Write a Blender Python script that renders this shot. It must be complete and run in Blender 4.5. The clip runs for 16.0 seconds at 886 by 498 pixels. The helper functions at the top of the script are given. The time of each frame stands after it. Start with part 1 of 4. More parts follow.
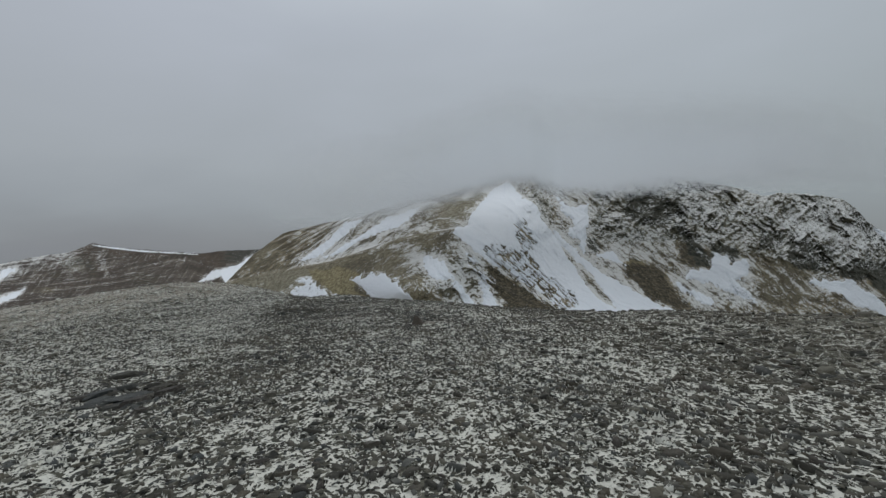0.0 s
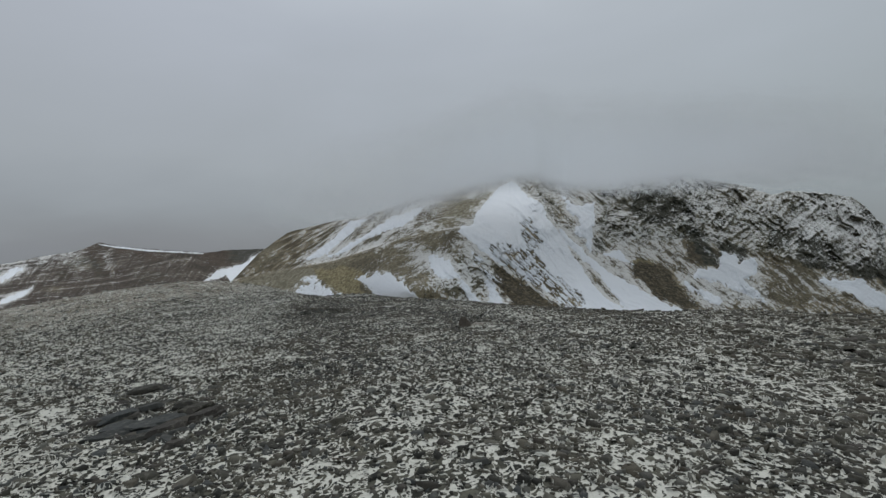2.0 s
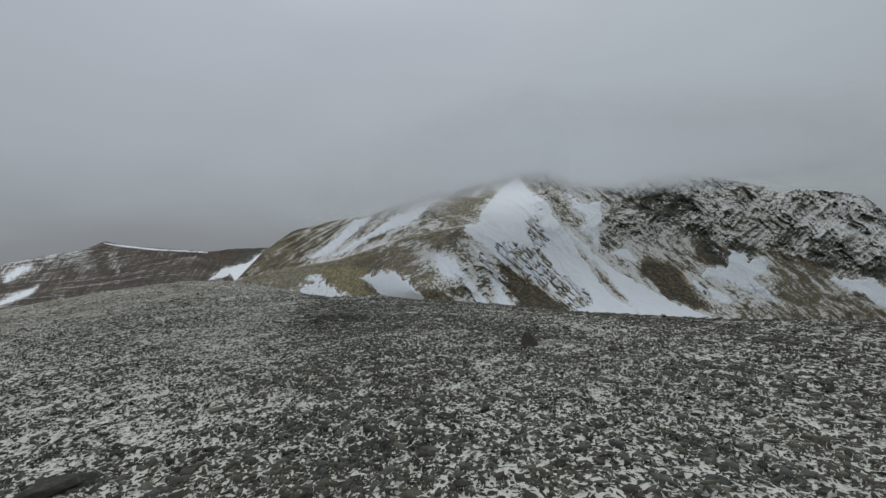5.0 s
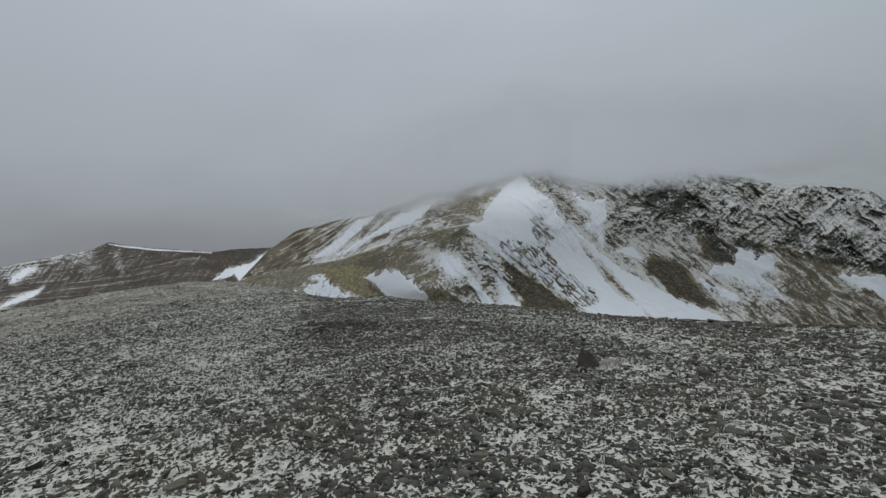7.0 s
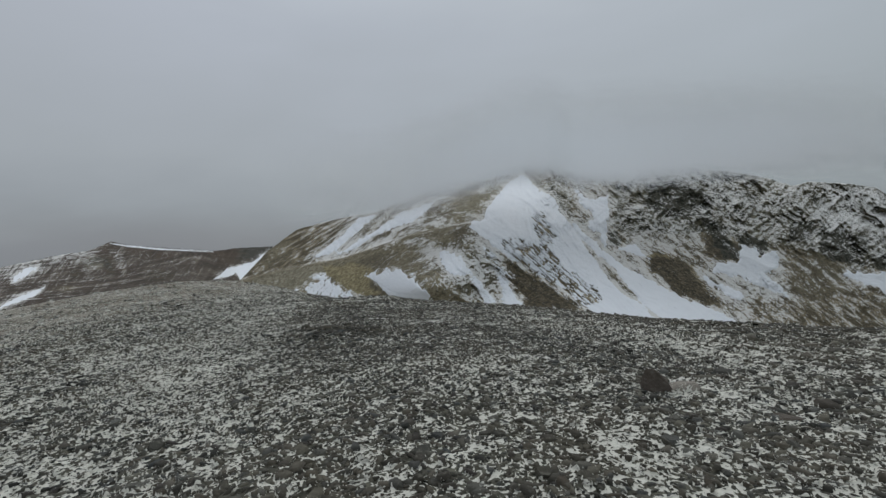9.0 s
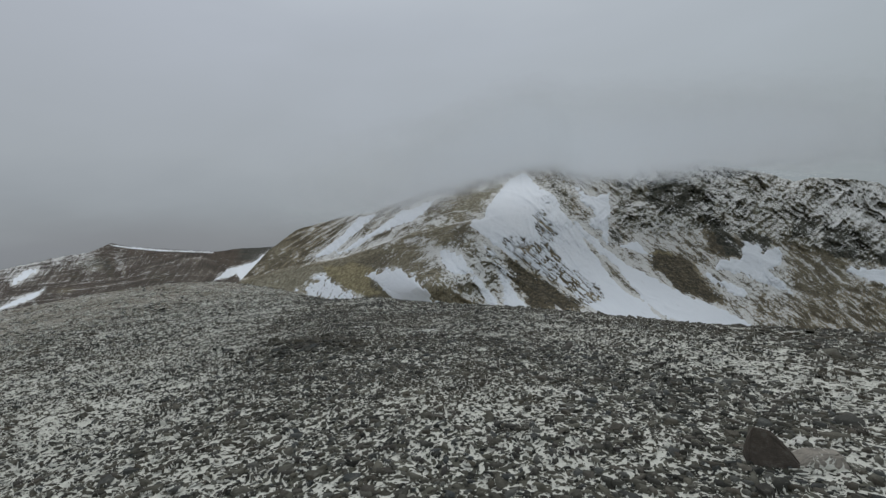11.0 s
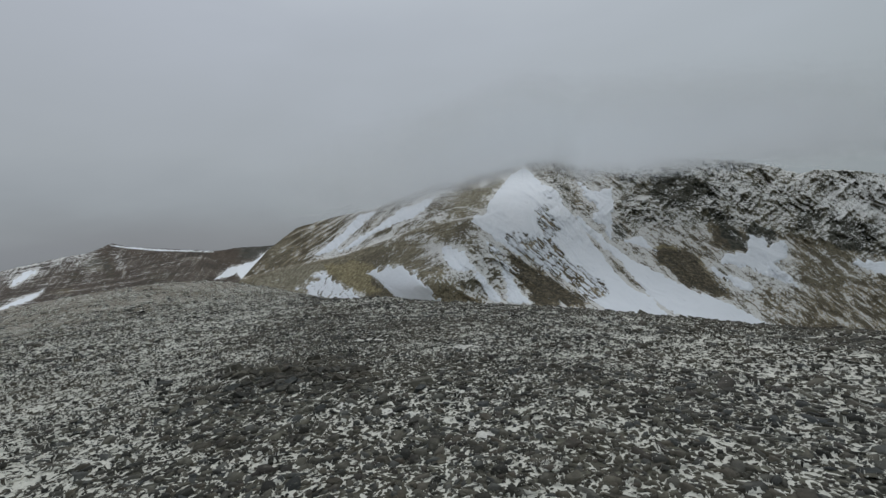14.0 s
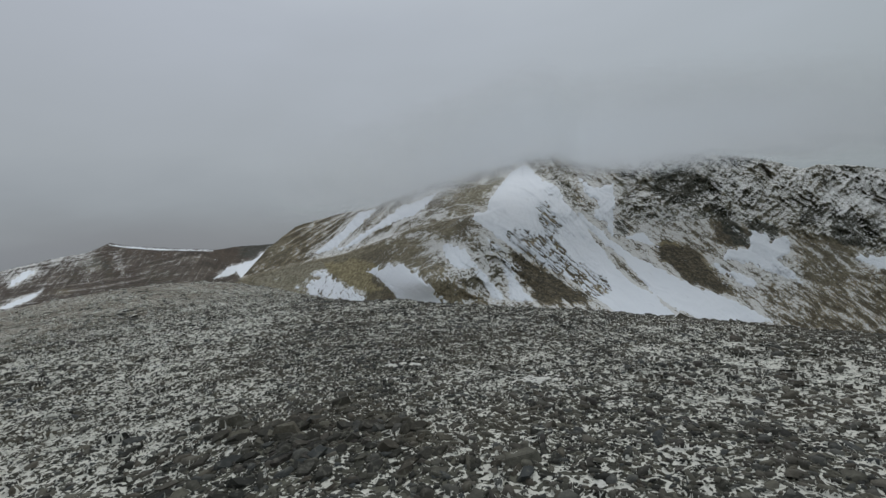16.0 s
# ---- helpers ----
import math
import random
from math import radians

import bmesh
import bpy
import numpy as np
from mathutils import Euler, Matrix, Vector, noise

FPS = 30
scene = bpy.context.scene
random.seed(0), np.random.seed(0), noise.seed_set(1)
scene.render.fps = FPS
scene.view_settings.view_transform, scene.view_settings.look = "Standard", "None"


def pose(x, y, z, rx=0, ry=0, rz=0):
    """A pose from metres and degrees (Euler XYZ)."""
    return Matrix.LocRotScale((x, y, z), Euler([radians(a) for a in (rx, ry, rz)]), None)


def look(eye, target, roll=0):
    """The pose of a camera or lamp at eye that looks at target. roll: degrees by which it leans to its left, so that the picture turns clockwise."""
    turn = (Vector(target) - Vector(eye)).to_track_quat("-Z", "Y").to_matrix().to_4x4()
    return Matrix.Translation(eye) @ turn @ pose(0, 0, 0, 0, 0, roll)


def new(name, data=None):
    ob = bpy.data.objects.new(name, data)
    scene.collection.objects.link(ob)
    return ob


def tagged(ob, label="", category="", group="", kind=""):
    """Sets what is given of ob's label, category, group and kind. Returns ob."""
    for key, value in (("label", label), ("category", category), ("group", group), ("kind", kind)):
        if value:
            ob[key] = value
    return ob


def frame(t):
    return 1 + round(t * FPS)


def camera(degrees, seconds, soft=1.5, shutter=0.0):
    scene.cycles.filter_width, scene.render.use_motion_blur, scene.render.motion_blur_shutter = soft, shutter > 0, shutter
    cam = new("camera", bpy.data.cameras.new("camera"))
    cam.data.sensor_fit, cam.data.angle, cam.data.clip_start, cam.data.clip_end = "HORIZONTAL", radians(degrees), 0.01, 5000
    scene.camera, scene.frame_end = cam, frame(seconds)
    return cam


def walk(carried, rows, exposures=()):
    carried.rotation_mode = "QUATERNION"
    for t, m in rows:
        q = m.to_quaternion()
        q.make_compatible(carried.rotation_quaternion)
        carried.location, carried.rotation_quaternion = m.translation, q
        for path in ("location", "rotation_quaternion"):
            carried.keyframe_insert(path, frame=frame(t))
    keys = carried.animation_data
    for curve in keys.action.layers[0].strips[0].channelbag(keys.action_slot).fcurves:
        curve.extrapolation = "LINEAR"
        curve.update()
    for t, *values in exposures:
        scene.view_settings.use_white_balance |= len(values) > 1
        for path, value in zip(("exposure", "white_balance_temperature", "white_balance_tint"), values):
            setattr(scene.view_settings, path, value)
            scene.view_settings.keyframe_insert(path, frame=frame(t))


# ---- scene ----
# The walk: a stroll along a stony whaleback ridge, eye two metres above the stones.
cam = camera(94.24, 16.0, soft=1.4)
PATH = [
    (0.0, pose(0.000, 0.000, 2.000, 90.000, -0.000, 0.000)),
    (0.5, pose(-0.346, 0.378, 1.993, 90.018, -0.005, 0.159)),
    (1.0, pose(-0.827, 0.828, 1.897, 89.978, 0.087, 0.317)),
    (1.5, pose(-1.224, 1.191, 1.843, 89.918, 0.105, 0.429)),
    (2.0, pose(-1.507, 1.603, 1.782, 89.894, 0.039, 0.513)),
    (2.5, pose(-1.825, 2.157, 1.731, 89.852, 0.074, 0.601)),
    (3.0, pose(-2.110, 2.712, 1.682, 89.806, 0.072, 0.689)),
    (3.5, pose(-2.252, 3.274, 1.692, 89.789, 0.035, 0.819)),
    (4.0, pose(-2.471, 3.758, 1.674, 89.784, -0.045, 0.880)),
    (6.5, pose(-3.368, 6.335, 1.660, 89.641, 0.334, 1.347)),
    (7.0, pose(-3.559, 6.784, 1.624, 89.600, 0.374, 1.457)),
    (7.5, pose(-3.808, 7.271, 1.581, 89.524, 0.452, 1.537)),
    (8.0, pose(-3.994, 7.686, 1.606, 89.460, 0.507, 1.568)),
    (8.5, pose(-3.973, 8.158, 1.543, 89.409, 0.508, 1.620)),
    (11.0, pose(-3.842, 11.017, 1.363, 89.239, 1.003, 1.731)),
    (11.5, pose(-3.911, 11.744, 1.297, 89.182, 1.144, 1.775)),
    (12.0, pose(-4.012, 12.424, 1.188, 89.120, 1.216, 1.773)),
    (12.5, pose(-4.080, 13.036, 1.141, 89.044, 1.237, 1.783)),
    (13.0, pose(-4.216, 13.683, 1.086, 88.994, 1.359, 1.792)),
    (13.5, pose(-4.530, 14.330, 1.014, 88.900, 1.431, 1.785)),
    (14.0, pose(-4.858, 15.054, 0.957, 88.831, 1.603, 1.813)),
    (14.5, pose(-5.250, 15.714, 0.913, 88.757, 1.684, 1.795)),
    (15.0, pose(-5.560, 16.332, 0.903, 88.659, 1.732, 1.800)),
    (15.5, pose(-5.841, 16.929, 0.939, 88.573, 1.884, 1.775)),
    (16.0, pose(-6.042, 17.312, 0.992, 88.495, 1.935, 1.745)),
]
walk(cam, PATH)

# ---------------------------------------------------------------- light
world = bpy.data.worlds.new("overcast")
scene.world = world
world.use_nodes = True
wn, wl = world.node_tree.nodes, world.node_tree.links
wn.clear()


def wnode(kind, **props):
    n = wn.new(kind)
    for key, value in props.items():
        setattr(n, key, value)
    return n


SUN_UP, SUN_ROUND = radians(48), radians(20)
w_out = wnode("ShaderNodeOutputWorld")
w_bg = wnode("ShaderNodeBackground")
w_bg.inputs["Strength"].default_value = 1.02
w_bg2 = wnode("ShaderNodeBackground")
w_bg2.inputs["Strength"].default_value = 0.05
w_add = wnode("ShaderNodeMixShader")
w_add.inputs[0].default_value = 0.06
w_sky = wnode("ShaderNodeTexSky", sky_type="NISHITA", sun_disc=False, sun_elevation=SUN_UP, sun_rotation=SUN_ROUND)
wl.new(w_sky.outputs[0], w_bg2.inputs["Color"])
w_co = wnode("ShaderNodeTexCoord")
w_sep = wnode("ShaderNodeSeparateXYZ")
wl.new(w_co.outputs["Generated"], w_sep.inputs[0])
w_map = wnode("ShaderNodeMapping")
w_map.inputs["Scale"].default_value = (1.2, 1.2, 3.2)
wl.new(w_co.outputs["Generated"], w_map.inputs[0])
w_noise = wnode("ShaderNodeTexNoise")
w_noise.inputs["Scale"].default_value = 1.5
w_noise.inputs["Detail"].default_value = 4.0
w_noise.inputs["Roughness"].default_value = 0.5
w_noise.inputs["Distortion"].default_value = 0.4
wl.new(w_map.outputs[0], w_noise.inputs["Vector"])
# height in the sky, lifted and lowered a little by the cloud's billows
w_mad = wnode("ShaderNodeMath", operation="MULTIPLY_ADD")
wl.new(w_noise.outputs["Fac"], w_mad.inputs[0])
w_mad.inputs[1].default_value = 0.22
w_mad.inputs[2].default_value = -0.11
w_sum = wnode("ShaderNodeMath", operation="ADD")
wl.new(w_sep.outputs["Z"], w_sum.inputs[0])
wl.new(w_mad.outputs[0], w_sum.inputs[1])
w_ramp = wnode("ShaderNodeValToRGB")
sky_stops = [
    (0.0, (0.16, 0.165, 0.17)),
    (0.46, (0.21, 0.218, 0.23)),
    (0.50, (0.245, 0.257, 0.275)),
    (0.545, (0.31, 0.33, 0.352)),
    (0.60, (0.37, 0.392, 0.415)),
    (0.72, (0.45, 0.475, 0.523)),
    (0.80, (0.55, 0.58, 0.63)),
    (1.0, (0.95, 0.98, 1.04)),
]
els = w_ramp.color_ramp.elements
els[0].position, els[0].color = sky_stops[0][0], (*sky_stops[0][1], 1)
els[1].position, els[1].color = sky_stops[-1][0], (*sky_stops[-1][1], 1)
for p_, c_ in sky_stops[1:-1]:
    els.new(p_).color = (*c_, 1)
w_half = wnode("ShaderNodeMath", operation="MULTIPLY_ADD")
wl.new(w_sum.outputs[0], w_half.inputs[0])
w_half.inputs[1].default_value = 0.5
w_half.inputs[2].default_value = 0.5
wl.new(w_half.outputs[0], w_ramp.inputs[0])
# the cloud is a little warmer and greener to the east, bluer to the west
w_tint = wnode("ShaderNodeMix", data_type="RGBA", blend_type="MULTIPLY")
w_tint.inputs["Factor"].default_value = 1.0
w_ramp2 = wnode("ShaderNodeValToRGB")
e2 = w_ramp2.color_ramp.elements
e2[0].position, e2[0].color = 0.2, (0.965, 0.99, 1.01, 1)
e2[1].position, e2[1].color = 0.8, (0.905, 0.95, 0.945, 1)
w_half2 = wnode("ShaderNodeMath", operation="MULTIPLY_ADD")
wl.new(w_sep.outputs["X"], w_half2.inputs[0])
w_half2.inputs[1].default_value = 0.5
w_half2.inputs[2].default_value = 0.5
wl.new(w_half2.outputs[0], w_ramp2.inputs[0])
wl.new(w_ramp.outputs[0], w_tint.inputs["A"])
wl.new(w_ramp2.outputs[0], w_tint.inputs["B"])
wl.new(w_tint.outputs["Result"], w_bg.inputs["Color"])
wl.new(w_bg.outputs[0], w_add.inputs[1])
wl.new(w_bg2.outputs[0], w_add.inputs[2])
wl.new(w_add.outputs[0], w_out.inputs[0])

sun_data = bpy.data.lights.new("sun", "SUN")
sun_data.energy, sun_data.angle, sun_data.color = 0.55, radians(35), (1.0, 0.97, 0.93)
sun = new("sun", sun_data)
sun.matrix_world = look((0, 0, 60), (0 - 60 * math.cos(SUN_UP) * math.sin(SUN_ROUND), 0 - 60 * math.cos(SUN_UP) * math.cos(SUN_ROUND), 60 - 60 * math.sin(SUN_UP)))


# ---------------------------------------------------------------- noise for shapes
def lattice(ix, iy, seed):
    n = (ix.astype(np.int64) * 374761393 + iy.astype(np.int64) * 668265263 + seed * 982451653) & 0xFFFFFFFF
    n = ((n ^ (n >> 13)) * 1274126177) & 0xFFFFFFFF
    n = ((n ^ (n >> 16)) * 2246822519) & 0xFFFFFFFF
    return ((n ^ (n >> 15)) & 0xFFFF) / 65535.0


def value(x, y, seed=0):
    x, y = np.asarray(x, float), np.asarray(y, float)
    ix, iy = np.floor(x), np.floor(y)
    fx, fy = x - ix, y - iy
    fx, fy = fx * fx * fx * (fx * (fx * 6 - 15) + 10), fy * fy * fy * (fy * (fy * 6 - 15) + 10)
    a, b = lattice(ix, iy, seed), lattice(ix + 1, iy, seed)
    c, d = lattice(ix, iy + 1, seed), lattice(ix + 1, iy + 1, seed)
    return (a + (b - a) * fx) * (1 - fy) + (c + (d - c) * fx) * fy


def fbm(x, y, octaves=4, seed=0, gain=0.5):
    """Rough noise, about -1 to 1."""
    total, amp, norm = 0.0, 1.0, 0.0
    for k in range(octaves):
        total = total + amp * (2 * value(x * 2.03**k + 17.3 * k, y * 2.03**k - 9.1 * k, seed + k) - 1)
        norm += amp
        amp *= gain
    return total / norm


def ridged(x, y, octaves=4, seed=0, gain=0.55):
    total, amp, norm = 0.0, 1.0, 0.0
    for k in range(octaves):
        total = total + amp * (1 - np.abs(2 * value(x * 2.03**k + 11.7 * k, y * 2.03**k + 5.3 * k, seed + k) - 1))
        norm += amp
        amp *= gain
    return total / norm


def smooth(lo, hi, v):
    t = np.clip((v - lo) / (hi - lo), 0, 1)
    return t * t * (3 - 2 * t)


# ---------------------------------------------------------------- materials
class Mat:
    """A small builder for node materials."""

    def __init__(self, name):
        self.m = bpy.data.materials.new(name)
        self.m.use_nodes = True
        self.n, self.l = self.m.node_tree.nodes, self.m.node_tree.links
        self.n.clear()
        self.out = self.n.new("ShaderNodeOutputMaterial")

    def put(self, socket, v):
        if isinstance(v, bpy.types.NodeSocket):
            self.l.new(v, socket)
        elif isinstance(v, tuple) and len(v) == 3 and socket.type == "RGBA":
            socket.default_value = (*v, 1)
        elif v is not None:
            socket.default_value = v

    def node(self, kind, inputs=None, **props):
        nd = self.n.new(kind)
        for key, v in props.items():
            setattr(nd, key, v)
        for key, v in (inputs or {}).items():
            self.put(nd.inputs[key], v)
        return nd

    def math(self, op, a, b=None, c=None, clamp=False):
        nd = self.node("ShaderNodeMath", operation=op, use_clamp=clamp)
        for k, v in enumerate((a, b, c)):
            if v is not None:
                self.put(nd.inputs[k], v)
        return nd.outputs[0]

    def noise(self, vec, scale, detail=4.0, rough=0.55, distort=0.0):
        return self.node("ShaderNodeTexNoise", {"Vector": vec, "Scale": scale, "Detail": detail, "Roughness": rough, "Distortion": distort}).outputs["Fac"]

    def step(self, v, lo, hi):
        return self.node("ShaderNodeMapRange", {"Value": v, "From Min": lo, "From Max": hi}, interpolation_type="SMOOTHSTEP").outputs["Result"]

    def mix(self, fac, a, b, blend="MIX"):
        nd = self.node("ShaderNodeMix", data_type="RGBA", blend_type=blend)
        self.put(nd.inputs["Factor"], fac)
        self.put(nd.inputs["A"], a)
        self.put(nd.inputs["B"], b)
        return nd.outputs["Result"]

    def scaled(self, vec, s):
        return self.node("ShaderNodeMapping", {"Vector": vec, "Scale": s}).outputs[0]

    def place(self):
        return self.node("ShaderNodeNewGeometry").outputs["Position"]

    def up(self):
        g = self.node("ShaderNodeNewGeometry").outputs["Normal"]
        return self.node("ShaderNodeSeparateXYZ", {"Vector": g}).outputs["Z"]

    def attr(self, name, out="Vector"):
        return self.node("ShaderNodeAttribute", attribute_name=name).outputs[out]

    def bump(self, height, strength, dist):
        return self.node("ShaderNodeBump", {"Height": height, "Strength": strength, "Distance": dist}).outputs["Normal"]

    def surface(self, color, rough=0.9, normal=None, spec=0.3):
        b = self.node("ShaderNodeBsdfPrincipled", {"Base Color": color, "Roughness": rough, "Specular IOR Level": spec})
        if normal is not None:
            self.l.new(normal, b.inputs["Normal"])
        self.l.new(b.outputs[0], self.out.inputs["Surface"])
        return self.m


def snow_lie(k, p):
    """How readily wind-blown snow lies at a place: broad drifts, rags and thin curling threads."""
    q = k.scaled(p, (1, 1, 0.35))
    xyz = k.node("ShaderNodeSeparateXYZ", {"Vector": p})
    east = k.math("MULTIPLY_ADD", xyz.outputs["Y"], 0.3, xyz.outputs["X"])
    broad = k.noise(q, 0.16, 3.0, 0.6)
    mid = k.noise(q, 1.5, 3.0, 0.6)
    rag = k.noise(q, 6.5, 4.0, 0.62, 0.8)
    thread = k.math("SUBTRACT", 1.0, k.math("MULTIPLY", k.math("ABSOLUTE", k.math("SUBTRACT", k.noise(q, 6.0, 2.5, 0.5, 1.5), 0.5)), 11.0))
    west = k.step(east, -1.6, -4.6)
    trod = k.step(k.math("ABSOLUTE", k.math("ADD", east, 0.6)), 5.5, 2.0)
    lie = k.math("MULTIPLY_ADD", k.math("SUBTRACT", broad, 0.5), 0.38, k.math("MULTIPLY_ADD", rag, 0.70, 0.170))
    lie = k.math("MULTIPLY_ADD", k.math("SUBTRACT", mid, 0.5), 0.46, lie)
    lie = k.math("MULTIPLY_ADD", west, 0.085, lie)
    lie = k.math("MULTIPLY_ADD", trod, -0.012, lie)
    # a barer stretch, then a whiter one beyond the track
    lie = k.math("MULTIPLY_ADD", k.step(xyz.outputs["Y"], 11.0, 15.0), -0.028, lie)
    lie = k.math("MULTIPLY_ADD", k.step(xyz.outputs["Y"], 25.0, 34.0), 0.005, lie)
    lie = k.math("MULTIPLY_ADD", k.math("MULTIPLY", k.step(xyz.outputs["Y"], 16.0, 21.0), k.step(xyz.outputs["X"], -4.9, -4.1)), 0.01, lie)
    lie = k.math("MULTIPLY_ADD", k.math("MULTIPLY", k.step(xyz.outputs["Y"], 10.0, 14.0), k.step(xyz.outputs["X"], -3.0, 0.0)), 0.03, lie)
    lie = k.math("MULTIPLY_ADD", k.step(xyz.outputs["X"], 0.5, 8.0), -0.085, lie)
    # the broken rib stands clear of snow
    rib = k.node("ShaderNodeVectorMath", {0: p, 1: (7.5, -21.6, 0.0)}, operation="ADD").outputs[0]
    rib = k.node("ShaderNodeVectorMath", {0: k.scaled(rib, (0.72, 0.50, 0.0))}, operation="LENGTH").outputs["Value"]
    lie = k.math("MULTIPLY_ADD", k.step(k.math("MULTIPLY_ADD", mid, 0.8, rib), 1.7, 0.9), -0.13, lie)
    bare = k.node("ShaderNodeVectorMath", {0: p, 1: (3.9, -7.0, 0.0)}, operation="ADD").outputs[0]
    bare = k.node("ShaderNodeVectorMath", {0: k.scaled(bare, (0.8, 0.5, 0.0))}, operation="LENGTH").outputs["Value"]
    lie = k.math("MULTIPLY_ADD", k.step(k.math("MULTIPLY_ADD", mid, 0.8, bare), 1.7, 0.9), -0.045, lie)
    return k.math("MULTIPLY_ADD", k.math("MAXIMUM", thread, -0.5), 0.25, lie)


def ground_material():
    """Frost-shattered slate with wind-blown snow lying in the joints between the stones."""
    k = Mat("stony_ground")
    p = k.place()
    warp = k.node("ShaderNodeTexNoise", {"Vector": p, "Scale": 6.0, "Detail": 3.0})
    moved = k.node("ShaderNodeVectorMath", {0: warp.outputs["Color"], 1: (0.3, 0.3, 0.3)}, operation="MULTIPLY").outputs[0]
    vec = k.node("ShaderNodeVectorMath", {0: p, 1: moved}, operation="ADD").outputs[0]
    flat = k.scaled(vec, (1, 1, 0.25))
    cell = k.node("ShaderNodeTexVoronoi", {"Vector": flat, "Scale": 8.0, "Randomness": 1.0})
    edge = k.node("ShaderNodeTexVoronoi", {"Vector": flat, "Scale": 8.0, "Randomness": 1.0}, feature="DISTANCE_TO_EDGE").outputs["Distance"]
    rnd = k.node("ShaderNodeSeparateColor", {"Color": cell.outputs["Color"]})
    xs = k.node("ShaderNodeSeparateXYZ", {"Vector": p}).outputs["X"]
    side = k.math("MAXIMUM", k.step(xs, 5.0, 16.0), k.step(xs, -17.0, -30.0))
    lie = k.math("SUBTRACT", snow_lie(k, p), k.math("MULTIPLY", edge, 0.6))
    lie = k.math("MULTIPLY_ADD", side, -0.22, lie)
    snow = k.step(lie, 0.452, 0.49)
    stone = k.mix(rnd.outputs[0], (0.024, 0.025, 0.019), (0.170, 0.167, 0.128))
    earthy = k.step(k.noise(p, 0.6, 3.0, 0.6), 0.45, 0.7)
    brown = k.mix(k.math("MULTIPLY", earthy, 0.55), stone, (0.080, 0.068, 0.046))
    # thin dead turf between the stones on the east flank and far out to the west
    turf = k.math("MULTIPLY", side, k.step(k.noise(p, 1.1, 5.0, 0.65), 0.3, 0.6))
    brown = k.mix(k.math("MULTIPLY", turf, 0.75), brown, (0.170, 0.145, 0.100))
    coarse = k.noise(p, 2.2, 5.0, 0.7)
    brown = k.mix(k.math("MULTIPLY", side, k.math("MULTIPLY", k.step(coarse, 0.52, 0.62), 0.7)), brown, (0.040, 0.038, 0.031))
    pale = k.math("MULTIPLY", k.step(xs, -24.0, -44.0), k.step(k.noise(k.scaled(p, (0.25, 1.0, 1)), 0.5, 4.0, 0.65), 0.38, 0.60))
    brown = k.mix(k.math("MULTIPLY", pale, 0.8), brown, (0.265, 0.228, 0.176))
    grain = k.noise(p, 45.0, 4.0, 0.7)
    brown = k.mix(k.math("MULTIPLY", grain, 0.6), brown, (0.026, 0.025, 0.022))
    crust = k.noise(p, 9.0, 3.0, 0.6)
    white = k.mix(k.math("MULTIPLY_ADD", crust, 0.5, k.math("MULTIPLY", grain, 0.5)), (0.36, 0.355, 0.30), (0.87, 0.86, 0.78))
    color = k.mix(k.math("MULTIPLY", snow, 0.92), brown, white)
    high = k.math("ADD", k.math("MULTIPLY", edge, 0.9), k.math("ADD", k.math("MULTIPLY", grain, 0.15), k.math("MULTIPLY", snow, 0.2)))
    return k.surface(color, 0.92, k.bump(high, 0.7, 0.05), 0.2)


